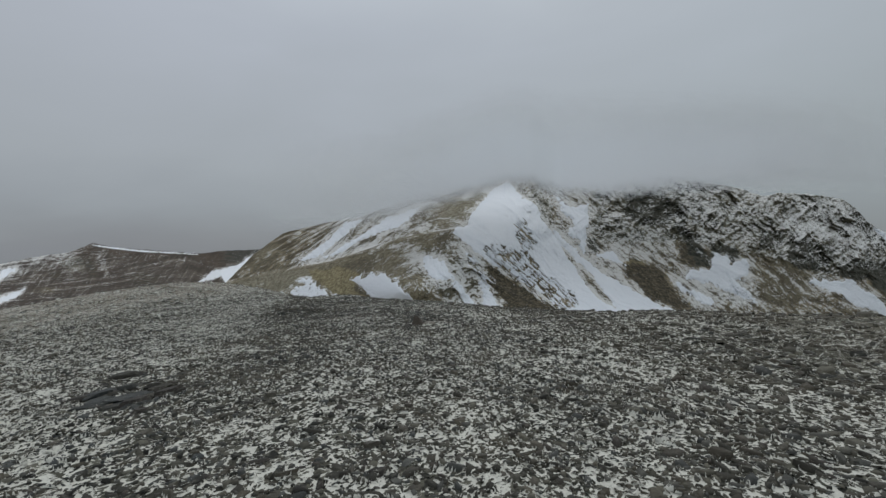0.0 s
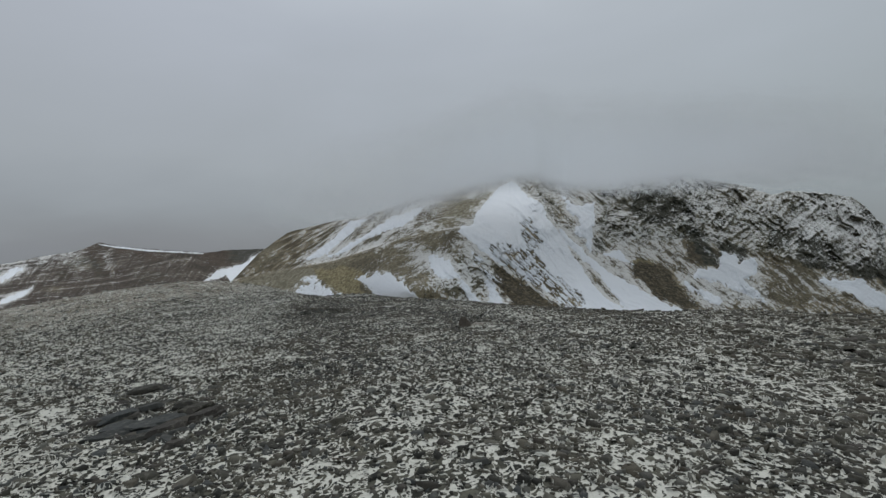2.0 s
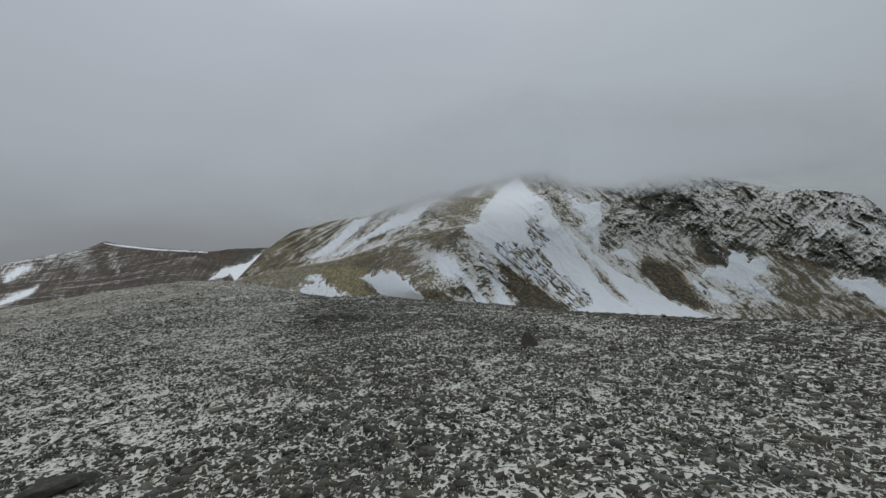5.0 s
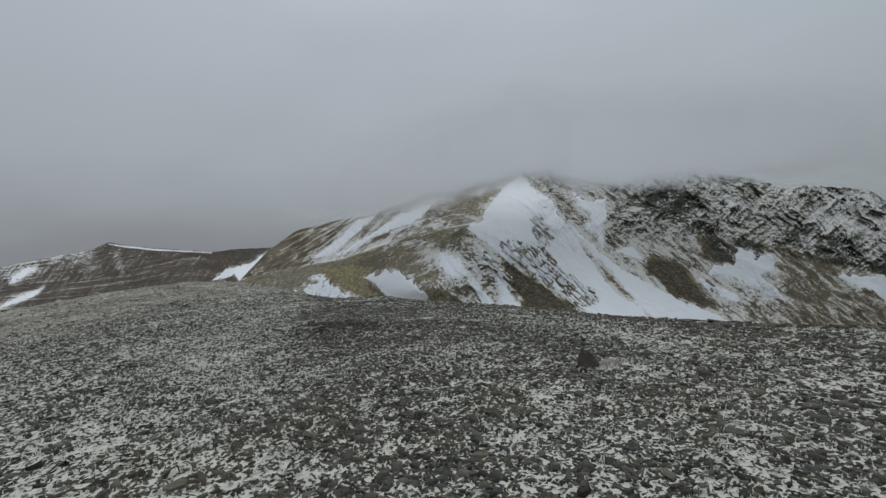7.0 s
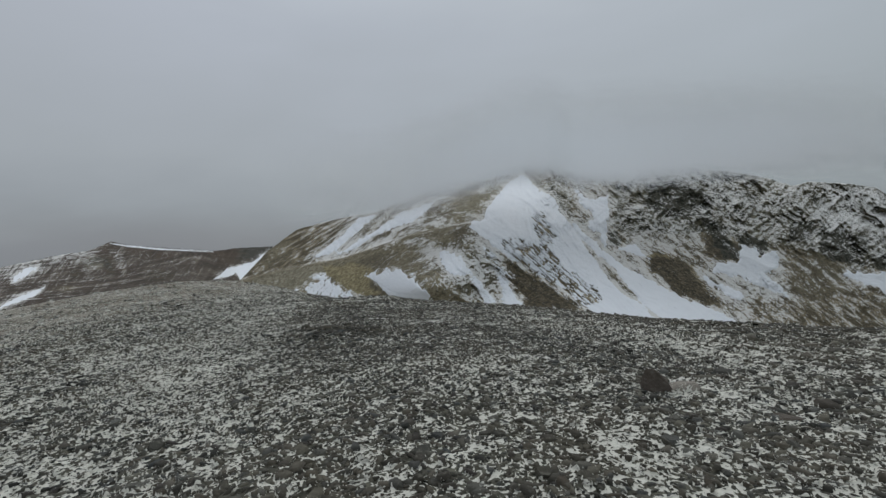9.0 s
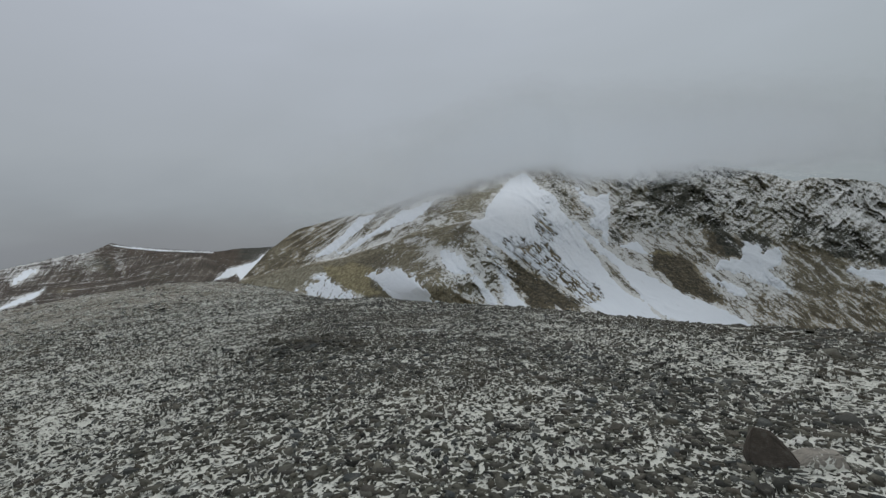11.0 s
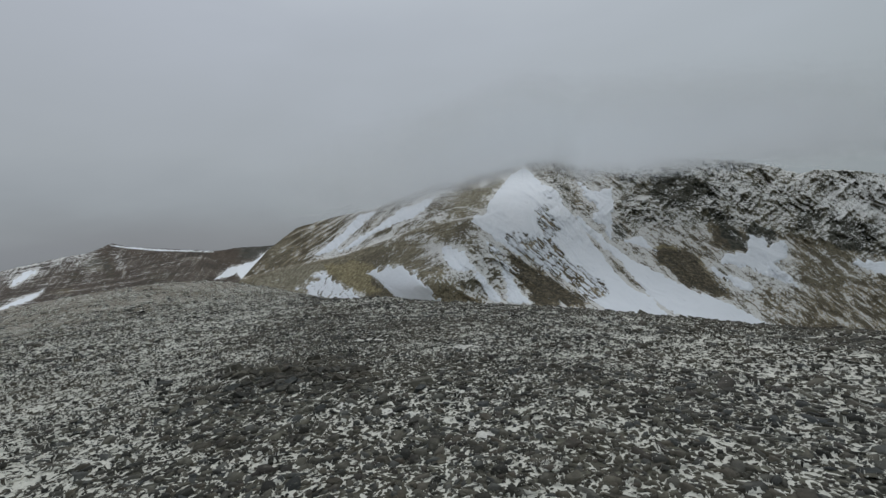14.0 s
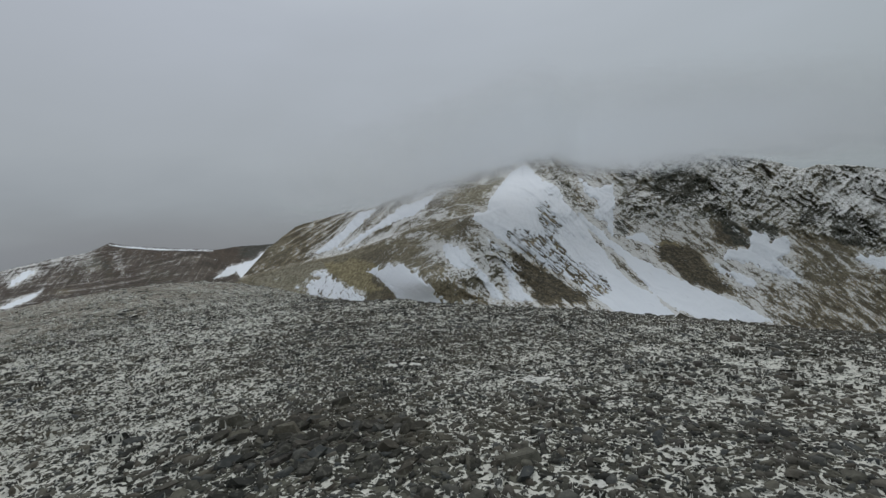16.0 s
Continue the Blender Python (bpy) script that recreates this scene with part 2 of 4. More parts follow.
def stone_material(name, dark, light, dusting):
    """Slate: grey-green, each piece a little different, a rag of snow on the flat tops."""
    k = Mat(name)
    p = k.place()
    isl = k.node("ShaderNodeNewGeometry").outputs["Random Per Island"]
    obj = k.node("ShaderNodeObjectInfo").outputs["Random"]
    rnd = k.math("FRACT", k.math("ADD", isl, obj))
    base = k.mix(k.math("POWER", rnd, 1.8), dark, light)
    hue = k.math("FRACT", k.math("MULTIPLY", rnd, 23.7))
    base = k.mix(k.math("MULTIPLY", k.step(hue, 0.70, 0.90), 0.5), base, (0.105, 0.118, 0.122))
    base = k.mix(k.math("MULTIPLY", k.step(hue, 0.28, 0.10), 0.28), base, (0.125, 0.098, 0.088))
    # browner, lichen-stained stone in broad stretches and down the east side
    xs = k.node("ShaderNodeSeparateXYZ", {"Vector": p}).outputs["X"]
    stain = k.math("MULTIPLY_ADD", k.step(xs, -1.0, 6.0), 0.5, k.step(k.noise(p, 0.3, 3.0, 0.6), 0.44, 0.66))
    base = k.mix(k.math("MULTIPLY", k.math("MINIMUM", stain, 1.0), 0.36), base, (0.128, 0.106, 0.068))
    rust = k.step(k.math("FRACT", k.math("MULTIPLY", rnd, 7.31)), 0.75, 0.95)
    base = k.mix(k.math("MULTIPLY", rust, 0.5), base, (0.094, 0.075, 0.049))
    grain = k.noise(p, 60.0, 5.0, 0.7)
    band = k.noise(k.scaled(p, (9, 9, 60)), 1.0, 3.0, 0.6)
    base = k.mix(k.math("MULTIPLY", grain, 0.65), base, (0.016, 0.016, 0.013))
    base = k.mix(k.math("MULTIPLY", k.step(band, 0.62, 0.8), 0.5), base, (0.13, 0.132, 0.118))
    # snow banks up round the foot of each stone and seldom lies on top
    mottle = k.noise(p, 14.0, 4.0, 0.65)
    base = k.mix(k.math("MULTIPLY", k.step(mottle, 0.48, 0.62), 0.55), base, k.mix(0.5, base, (0.020, 0.020, 0.017)))
    base = k.mix(k.math("MULTIPLY", k.step(mottle, 0.46, 0.36), 0.45), base, (0.150, 0.146, 0.118))
    lie = k.math("MULTIPLY_ADD", k.attr("rim", "Fac"), 0.30, k.math("ADD", snow_lie(k, p), dusting - 0.215))
    # the wind off the south plasters it on that side
    south = k.node("ShaderNodeVectorMath", {0: k.node("ShaderNodeNewGeometry").outputs["Normal"], 1: (-0.2, -0.98, 0.0)}, operation="DOT_PRODUCT").outputs["Value"]
    lie = k.math("MULTIPLY_ADD", k.math("MAXIMUM", south, 0.0), 0.07, lie)
    lie = k.math("MULTIPLY_ADD", k.math("SUBTRACT", grain, 0.5), 0.2, lie)
    snow = k.step(lie, 0.62, 0.65)
    color = k.mix(k.math("MULTIPLY", snow, 0.9), base, k.mix(grain, (0.46, 0.455, 0.39), (0.85, 0.84, 0.76)))
    return k.surface(color, 0.8, k.bump(k.math("ADD", grain, band), 0.5, 0.012), 0.3)


def snow_material(name):
    k = Mat(name)
    p = k.place()
    big = k.noise(k.scaled(p, (0.03, 0.03, 0.06)), 1.0, 5.0, 0.6)
    small = k.noise(p, 0.6, 5.0, 0.65)
    color = k.mix(big, (0.70, 0.73, 0.765), (0.83, 0.85, 0.875))
    grit = k.step(k.noise(k.scaled(k.attr("fan"), (60, 5, 1)), 1.0, 5.0, 0.7), 0.60, 0.78)
    color = k.mix(k.math("MULTIPLY", grit, 0.45), color, (0.32, 0.33, 0.34))
    return k.surface(color, 0.75, k.bump(k.math("ADD", big, k.math("MULTIPLY", small, 0.3)), 0.6, 1.5), 0.25)


def mountain_material(name, scree, sward, tint, stretch):
    """Crag, scree and dead grass in runnels that fall down the slope, with snow held in veins and on ledges."""
    k = Mat(name)
    p = k.scaled(k.place(), stretch)
    fan = k.attr("fan")
    zone = k.node("ShaderNodeSeparateColor", {"Color": k.attr("zone", "Color")})
    crag, grass, dust = zone.outputs[0], zone.outputs[1], zone.outputs[2]
    streak = k.attr("zone", "Alpha")
    cover = k.node("ShaderNodeSeparateColor", {"Color": k.attr("cover", "Color")})
    cliff, heath, yellow = cover.outputs[0], cover.outputs[1], cover.outputs[2]
    pale = k.attr("cover", "Alpha")
    blend = lambda a, c: k.node("ShaderNodeMix", {"Factor": streak, "A": a, "B": c}).outputs["Result"]
    ragged = lambda v, n, a, lo, hi: k.step(k.math("MULTIPLY_ADD", k.math("SUBTRACT", n, 0.5), a, v), lo, hi)
    times = lambda a, c: k.math("MULTIPLY", a, c)
    mass = k.noise(p, 0.022, 3.0, 0.55, 0.5)
    runs = blend(k.noise(p, 0.05, 6.0, 0.6, 0.6), k.noise(k.scaled(fan, (58, 5, 1)), 1.0, 5.0, 0.62, 0.4))
    fine = blend(k.noise(p, 0.30, 5.0, 0.68, 0.6), k.noise(k.scaled(fan, (190, 30, 1)), 1.0, 4.0, 0.66, 0.5))
    lumps = k.noise(k.scaled(p, (1, 1, 0.6)), 0.085, 6.0, 0.62, 0.9)
    bits = k.noise(p, 0.24, 5.0, 0.66, 0.7)
    speck = k.noise(p, 0.72, 3.0, 0.65, 0.5)
    # loose scree and thin turf
    color = k.mix(k.step(runs, 0.42, 0.60), scree[0], scree[1])
    color = k.mix(times(k.step(fine, 0.50, 0.60), 0.65), color, scree[2])
    turf = k.mix(k.step(fine, 0.40, 0.60), sward[0], sward[1])
    turf = k.mix(times(k.step(mass, 0.42, 0.62), 0.7), turf, sward[2])
    turf = k.mix(times(k.step(bits, 0.52, 0.60), 0.6), turf, sward[2])
    color = k.mix(ragged(grass, bits, 1.2, 0.30, 0.60), color, turf)
    # weathered crag: grey-green ribs split by black cracks
    rock = k.mix(k.step(lumps, 0.40, 0.58), (0.072, 0.073, 0.060), (0.235, 0.222, 0.175))
    rock = k.mix(times(k.step(bits, 0.50, 0.60), 0.8), rock, (0.055, 0.055, 0.046))
    rock = k.mix(times(k.step(mass, 0.50, 0.58), 0.35), rock, (0.190, 0.165, 0.112))
    color = k.mix(ragged(crag, lumps, 1.2, 0.35, 0.65), color, rock)
    color = k.mix(ragged(pale, fine, 0.9, 0.30, 0.70), color, k.mix(k.step(fine, 0.40, 0.60), (0.175, 0.160, 0.120), (0.335, 0.310, 0.240)))
    color = k.mix(ragged(yellow, bits, 1.0, 0.30, 0.65), color, k.mix(k.step(fine, 0.42, 0.60), (0.200, 0.170, 0.098), (0.370, 0.325, 0.205)))
    brown = k.mix(k.step(k.math("MULTIPLY_ADD", bits, 0.6, k.math("MULTIPLY", fine, 0.4)), 0.42, 0.56), (0.130, 0.110, 0.075), (0.050, 0.044, 0.033))
    color = k.mix(ragged(heath, k.math("MULTIPLY_ADD", fine, 0.6, times(bits, 0.4)), 2.0, 0.30, 0.55), color, brown)
    face = k.mix(k.step(bits, 0.44, 0.60), (0.098, 0.097, 0.080), (0.034, 0.036, 0.031))
    color = k.mix(ragged(cliff, lumps, 1.3, 0.34, 0.60), color, face)
    color = k.mix(times(k.step(speck, 0.53, 0.60), 0.7), color, (0.050, 0.047, 0.038))
    color = k.mix(times(k.step(speck, 0.45, 0.38), times(k.math("SUBTRACT", 1.0, cliff), 0.30)), color, (0.36, 0.325, 0.25))
    color = k.mix(1.0, color, tint, "MULTIPLY")
    # snow: in veins along the ledges of the crags, in the runnels elsewhere
    ledge = k.noise(k.scaled(p, (1, 1, 1.5)), 0.105, 4.0, 0.60, 1.3)
    vein = k.math("SUBTRACT", 1.0, k.math("MULTIPLY", k.math("ABSOLUTE", k.math("SUBTRACT", ledge, 0.5)), 7.0))
    vein = k.math("MAXIMUM", vein, -0.2)
    blot = k.math("ADD", times(lumps, 0.40), k.math("MULTIPLY_ADD", bits, 0.45, times(vein, 0.20)))
    strip = k.math("ADD", times(runs, 0.70), k.math("MULTIPLY_ADD", fine, 0.45, times(bits, 0.12)))
    strip = k.math("SUBTRACT", strip, 0.10)
    held = k.node("ShaderNodeMix", {"Factor": crag, "A": strip, "B": blot}).outputs["Result"]
    lie = k.math("ADD", k.math("MULTIPLY_ADD", k.up(), 0.17, held), k.math("MULTIPLY_ADD", dust, 0.5, -0.355))
    lie = k.math("MULTIPLY_ADD", k.math("SUBTRACT", speck, 0.5), 0.54, lie)
    lie = k.math("MULTIPLY_ADD", cliff, -0.10, lie)
    lie = k.math("MULTIPLY_ADD", yellow, -0.08, lie)
    snow = k.step(lie, 0.626, 0.637)
    color = k.mix(times(snow, 0.88), color, k.mix(bits, (0.59, 0.585, 0.56), (0.84, 0.835, 0.81)))
    high = k.math("ADD", k.math("ADD", lumps, times(bits, 0.4)), times(runs, 0.3))
    return k.surface(color, 0.93, k.bump(high, 0.6, 3.0), 0.15)


GROUND = ground_material()
SLATE = stone_material("slate", (0.012, 0.013, 0.010), (0.180, 0.170, 0.130), 0.0)
BEDROCK = stone_material("bedrock", (0.026, 0.026, 0.021), (0.060, 0.057, 0.046), -0.16)
RUSTY = stone_material("rusty_slate", (0.110, 0.090, 0.070), (0.180, 0.146, 0.114), -0.30)
PALE = stone_material("pale_slate", (0.380, 0.340, 0.285), (0.480, 0.440, 0.380), 0.02)
SNOW = snow_material("old_snow")
MOUNTAIN = mountain_material("mountain_side", ((0.115, 0.098, 0.068), (0.320, 0.272, 0.192), (0.066, 0.056, 0.040)), ((0.180, 0.160, 0.116), (0.330, 0.296, 0.218), (0.104, 0.088, 0.062)), (1.0, 0.985, 0.93), (1, 1, 1))
MOOR = mountain_material("moorland", ((0.062, 0.052, 0.042), (0.165, 0.140, 0.112), (0.040, 0.034, 0.028)), ((0.070, 0.054, 0.042), (0.140, 0.112, 0.084), (0.050, 0.038, 0.030)), (0.80, 0.77, 0.76), (1, 0.12, 1))



# ---------------------------------------------------------------- the ridge underfoot
def ridge(x, y):
    """Height of the whaleback's smooth form."""
    x, y = np.asarray(x, float), np.asarray(y, float)
    dx, dy = x + 3, y - 10
    r = np.hypot(dx, dy)
    f = np.minimum(1.0, REACH / np.maximum(r, 1e-6))
    u, v = dx * f / 20, dy * f / 20
    z = (-0.5817) + (0.8364) * u + (-0.9233) * v + (-1.1868) * u * u + (-0.1075) * u * v + (-0.1108) * v * v + (-0.0660) * u**3 + (-0.1338) * u * u * v + (-0.7099) * u * v * v + (-0.2446) * v**3
    def swell(x0, y0, sx, sy, high):
        return high * np.exp(-(((x - x0) / sx) ** 2 + ((y - y0) / sy) ** 2))

    # a shoulder to the east, a dip beyond it, a nub on the crest and a grassy bench far out to the west
    z = z + swell(16, 14, 6, 6, 0.75) + swell(11.5, 20, 3, 3, 0.15) + swell(8, 32, 8, 7, -0.42) + swell(-10.5, 44, 3.2, 3.0, 0.42)
    z = z + swell(-74, 50, 16, 20, 2.4) + swell(-42, 76, 16, 14, 0.85)
    return z - 0.62 * np.maximum(r - REACH, 0)


REACH = 78.0


def lumpy(x, y):
    """The ridge with its hummocks, frost heave and hollows."""
    d = np.hypot(x + 3, y - 12)
    near = 1 - smooth(30, 90, d)
    z = ridge(x, y) + near * (0.10 * fbm(x * 0.35, y * 0.35, 3, 11) + 0.05 * fbm(x * 1.3, y * 1.3, 3, 23) + 0.025 * fbm(x * 4.1, y * 4.1, 2, 31))
    z = z + RIB * np.exp(-(((x + 8.1) / 1.5) ** 2 + ((y - 22.2) / 1.2) ** 2))
    far = smooth(100, 600, d)
    return np.maximum(z, -150 + 12 * fbm(x * 0.004, y * 0.004, 3, 5) * far)


RIB = 0.12


def sheet(name, xyz, rows, cols, material, wrap=False):
    """A mesh of rows x cols points, joined in quads."""
    me = bpy.data.meshes.new(name)
    i, j = np.meshgrid(np.arange(rows - 1), np.arange(cols if wrap else cols - 1), indexing="ij")
    jn = (j + 1) % cols
    quads = np.stack([i * cols + j, i * cols + jn, (i + 1) * cols + jn, (i + 1) * cols + j], -1).reshape(-1, 4)
    fill(me, xyz.reshape(-1, 3), quads)
    me.materials.append(material)
    return me


def fill(me, verts, polys):
    verts, polys = np.asarray(verts, np.float32), np.asarray(polys, np.int32)
    side = polys.shape[1]
    me.vertices.add(len(verts))
    me.vertices.foreach_set("co", verts.ravel())
    me.loops.add(polys.size)
    me.loops.foreach_set("vertex_index", polys.ravel())
    me.polygons.add(len(polys))
    me.polygons.foreach_set("loop_start", np.arange(0, polys.size, side, dtype=np.int32))
    me.update(calc_edges=True)
    me.validate()


def banked(me, how):
    """How close each corner of a stone lies to the snow banked round its foot."""
    a = me.attributes.new("rim", "FLOAT", "POINT")
    a.data.foreach_set("value", np.asarray(how, np.float32))


def shade_smooth(me):
    me.polygons.foreach_set("use_smooth", np.ones(len(me.polygons), bool))
    me.update()


ground_r = np.concatenate([[0.05], np.geomspace(0.4, 30, 250), np.geomspace(30.6, 120, 70), np.geomspace(126, 4900, 36)])
ground_a = np.linspace(0, 2 * np.pi, 520, endpoint=False)
gr, ga = np.meshgrid(ground_r, ground_a, indexing="ij")
gx, gy = -3 + gr * np.cos(ga), 12 + gr * np.sin(ga)
ground_me = sheet("ground", np.stack([gx, gy, lumpy(gx, gy)], -1), len(ground_r), len(ground_a), GROUND, wrap=True)
shade_smooth(ground_me)
tagged(new("ground", ground_me), "stony ridge ground of dark slate gravel dusted with snow", "ground", kind="structure")


# ---------------------------------------------------------------- hills
# Seen from the walk's start, a bearing is x over y and a rise is height over y, both in thousandths.
EYE = 2.0


def line(points):
    b, r = np.array(points, float).T / 1000
    return lambda u: np.interp(u, b, r)


def on_hill(hill, u, w):
    """The point of a hillside at a bearing and rise, with its relief."""
    d = hill["depth"](u, w)
    d = d * (1 - hill["relief"](u, w))
    return np.stack([u * d, d, EYE + w * d], -1)


CREST = line([(-802, -218), (-418, -163), (-308, -136), (-198, -81), (-60, 1), (26, 52), (150, 162), (297, 290)])


def fan_of(u, w):
    """Directions that fall down the slope: across it and along it, west of the crest and on the corrie side."""
    east = (w < CREST(u)) | (u > 0.15)
    a, c = u - 0.091, 0.242 - w
    e, f = u - (-2.725), 2.666 - w
    across = np.where(east, 6.8 * np.arctan2(e, f) + 7, np.arctan2(a, c + 0.02))
    return across, np.where(east, np.hypot(e, f), np.hypot(a, c))


def off_crest(u, w):
    return np.where(u > 0.15, 0.1, np.minimum(0.1, np.abs(w - CREST(u))))


def blob(u, w, b, r, sb, sr):
    return np.exp(-(((u - b / 1000) / (sb / 1000)) ** 2 + ((w - r / 1000) / (sr / 1000)) ** 2))


def mountain_depth(u, w):
    return np.clip((406) + (-160) * u + (749) * w + (262) * u * u + (-272) * u * w + (-5) * w * w - 70 * blob(u, w, 10, 20, 190, 120) + 60 * blob(u, w, 150, 160, 90, 60) - 50 * blob(u, w, -100, -90, 110, 60), 150, 900)


def crag_zone(u, w):
    foot = 0.025 - 0.085 * smooth(0.55, 1.0, u)
    face = smooth(0.33, 0.40, u) * smooth(foot - 0.03, foot + 0.02, w + 0.012 * fbm(u * 14, w * 14, 3, 6))
    return np.clip(face + 0.9 * blob(u, w, 225, 95, 55, 75) + 0.4 * blob(u, w, 300, 20, 40, 50) + 0.95 * blob(u, w, 40, -70, 85, 70) + 0.8 * blob(u, w, 715, -112, 60, 28), 0, 1)


FOLD = line([(-665, -109), (-527, -81), (-390, -51), (-273, -29), (-198, -5), (-115, 22), (-33, 40), (63, 55), (132, 84), (297, 139)])


def near_spur(u, w):
    """The grassy spur that stands in front of the ridge's western flank."""
    return smooth(0.004, -0.004, w - FOLD(u)) * smooth(0.14, 0.02, u)


def mountain_relief(u, w):
    turn, far = fan_of(u, w)
    crag = crag_zone(u, w)
    east = smooth(-0.02, 0.12, u)
    gully = ridged(turn * 12 + 0.5 * fbm(u * 12, w * 12, 2, 3), far * 3.0, 4, 41) - 0.5
    a, c = 0.8 * u + 0.6 * w, 0.8 * w - 0.6 * u
    crags = ridged(a * 22 + 0.5 * fbm(u * 25, w * 25, 2, 4), c * 15, 5, 51, 0.58) - 0.5
    small = fbm(u * 75, w * 75, 3, 52, 0.6)
    soft = fbm(u * 7, w * 7, 4, 61)
    return gully * (0.004 + 0.016 * east) * smooth(0.0, 0.05, off_crest(u, w)) + crags * (0.006 + 0.045 * crag) + small * 0.007 * crag + soft * 0.010 - 0.07 * (1 - near_spur(u, w)) * smooth(0.12, 0.0, u)


MOUNTAIN_SKY = line([(-665, -163), (-534, -88), (-500, -54), (-459, -12), (-390, 38), (-308, 59), (-198, 78), (-115, 109), (-33, 141), (63, 152), (150, 170), (201, 183), (242, 190), (310, 194), (379, 192), (448, 187), (544, 174), (640, 163), (722, 147), (777, 128), (819, 137), (901, 132), (970, 122), (1004, 98), (1031, 67), (1059, 49), (1121, 22), (1258, -12), (1807, -163)])
mountain = {"depth": mountain_depth, "relief": mountain_relief}


def hill_relief(u, w):
    return 0.03 * (ridged((u - 0.7 * w) * 42, w * 9, 5, 71) - 0.5) + 0.012 * fbm(u * 30, w * 30, 4, 72)


def hill_depth(u, w):
    return 560 + 4300 * np.clip(w + 0.06, -0.09, 0.1) - 60 * np.clip(u + 0.6, -1, 1) + 330 * smooth(-0.66, -0.5, u)


HILL_SKY = line([(-2313, -163), (-1489, -109), (-1077, -37), (-994, -19), (-912, -8), (-878, 4), (-850, 14), (-802, 5), (-733, -1), (-596, -11), (-527, -4), (-472, -3), (-431, 1), (-335, -12)])
far_hill = {"depth": hill_depth, "relief": hill_relief}


def hillside(name, hill, skyline, lo, hi, cols, rows, foot, zones, cover, material, label, fan=None):
    fan = fan or fan_of
    u = np.linspace(lo, hi, cols)
    s = np.linspace(0, 1, rows)
    U, S = np.meshgrid(u, s)
    rag = 0.0022 * fbm(u * 60, u * 0 + 3.3, 4, 81, 0.6)
    top = skyline(u) + rag
    W = foot + (top[None] - foot) * S
    xyz = on_hill(hill, U, W)
    # the far side falls away behind the skyline
    back = []
    for k, (out, down) in enumerate(((1.03, 4), (1.1, 25), (1.25, 120), (1.4, 260))):
        b = xyz[-1].copy()
        b[:, :2] *= out
        b[:, 2] -= down
        back.append(b)
    allp = np.concatenate([xyz, np.array(back)])
    me = sheet(name, allp, rows + len(back), cols, material)
    shade_smooth(me)
    UU, WW = np.concatenate([U, np.repeat(U[-1:], len(back), 0)]), np.concatenate([W, np.repeat(W[-1:], len(back), 0)])
    turn, far = fan(UU, WW)
    a = me.attributes.new("fan", "FLOAT_VECTOR", "POINT")
    a.data.foreach_set("vector", np.stack([turn, far * 4, turn * 0], -1).astype(np.float32).ravel())
    z = me.attributes.new("zone", "FLOAT_COLOR", "POINT")
    z.data.foreach_set("color", np.stack([*zones(UU, WW)], -1).astype(np.float32).ravel())
    v = me.attributes.new("cover", "FLOAT_COLOR", "POINT")
    v.data.foreach_set("color", np.stack([*cover(UU, WW)], -1).astype(np.float32).ravel())
    hill["form"] = (me, UU, WW)
    return tagged(new(name, me), label, "mountain", kind="structure")


def inside(poly, u, w):
    """Signed distance to a closed outline, positive within."""
    p = np.array(poly, float) / 1000
    q = np.roll(p, -1, 0)
    best, odd = np.full(u.shape, 9.0), np.zeros(u.shape, bool)
    for (ax, ay), (bx, by) in zip(p, q):
        ex, ey = bx - ax, by - ay
        t = np.clip(((u - ax) * ex + (w - ay) * ey) / (ex * ex + ey * ey + 1e-12), 0, 1)
        best = np.minimum(best, np.hypot(u - ax - t * ex, w - ay - t * ey))
        cross = (ay > w) != (by > w)
        odd ^= cross & (u < ex * (w - ay) / (by - ay + 1e-15) + ax)
    return np.where(odd, best, -best)


# where the slope is dark cliff, brown heath, yellow grass and pale sward
CLIFFS = [
    [(434, 91), (445, 132), (503, 146), (544, 132), (567, 95), (558, 63), (516, 54), (468, 67)],
    [(571, 63), (602, 43), (626, 1), (657, -29), (647, -45), (613, -40), (592, 1), (574, 36)],
    [(647, 12), (709, 4), (723, -19), (703, -34), (688, -12), (657, -19)],
    [(771, 40), (805, 49), (832, 36), (812, 1), (775, -5)],
    [(826, 15), (860, 36), (901, 22), (956, 1), (953, -29), (901, -54), (860, -51), (843, -19)],
    [(956, -37), (997, -19), (1038, -33), (1121, -12), (1176, -109), (1093, -115), (1025, -74), (970, -70)],
    [(981, 100), (1018, 95), (1041, 63), (1066, 22), (1032, 15), (997, 63)],
    [(342, 29), (372, 32), (382, -5), (352, -12)],
    [(565, 132), (592, 98), (593, 56), (571, 54), (560, 95)],
]
HEATHS = [
    [(434, -40), (475, -30), (523, -55), (558, -92), (610, -144), (578, -154), (533, -136), (500, -126), (473, -92), (445, -65)],
    [(113, -37), (159, -70), (221, -102), (276, -136), (310, -158), (159, -158), (132, -115), (109, -74)],
    [(602, -40), (657, -51), (640, -40), (613, -19), (565, 15), (578, -19)],
]
YELLOWS = [
    [(-324, -56), (-253, -43), (-198, -59), (-184, -74), (-223, -88), (-191, -120), (-253, -122), (-287, -92), (-321, -70)],
    [(434, -29), (482, -29), (496, -51), (462, -56)],
]
PALES = [
    [(-493, -81), (-418, -56), (-328, -51), (-319, -70), (-363, -88), (-383, -122), (-486, -122)],
    [(104, 146), (146, 152), (91, 111), (70, 77), (22, 63), (-19, 70), (22, 111)],
]


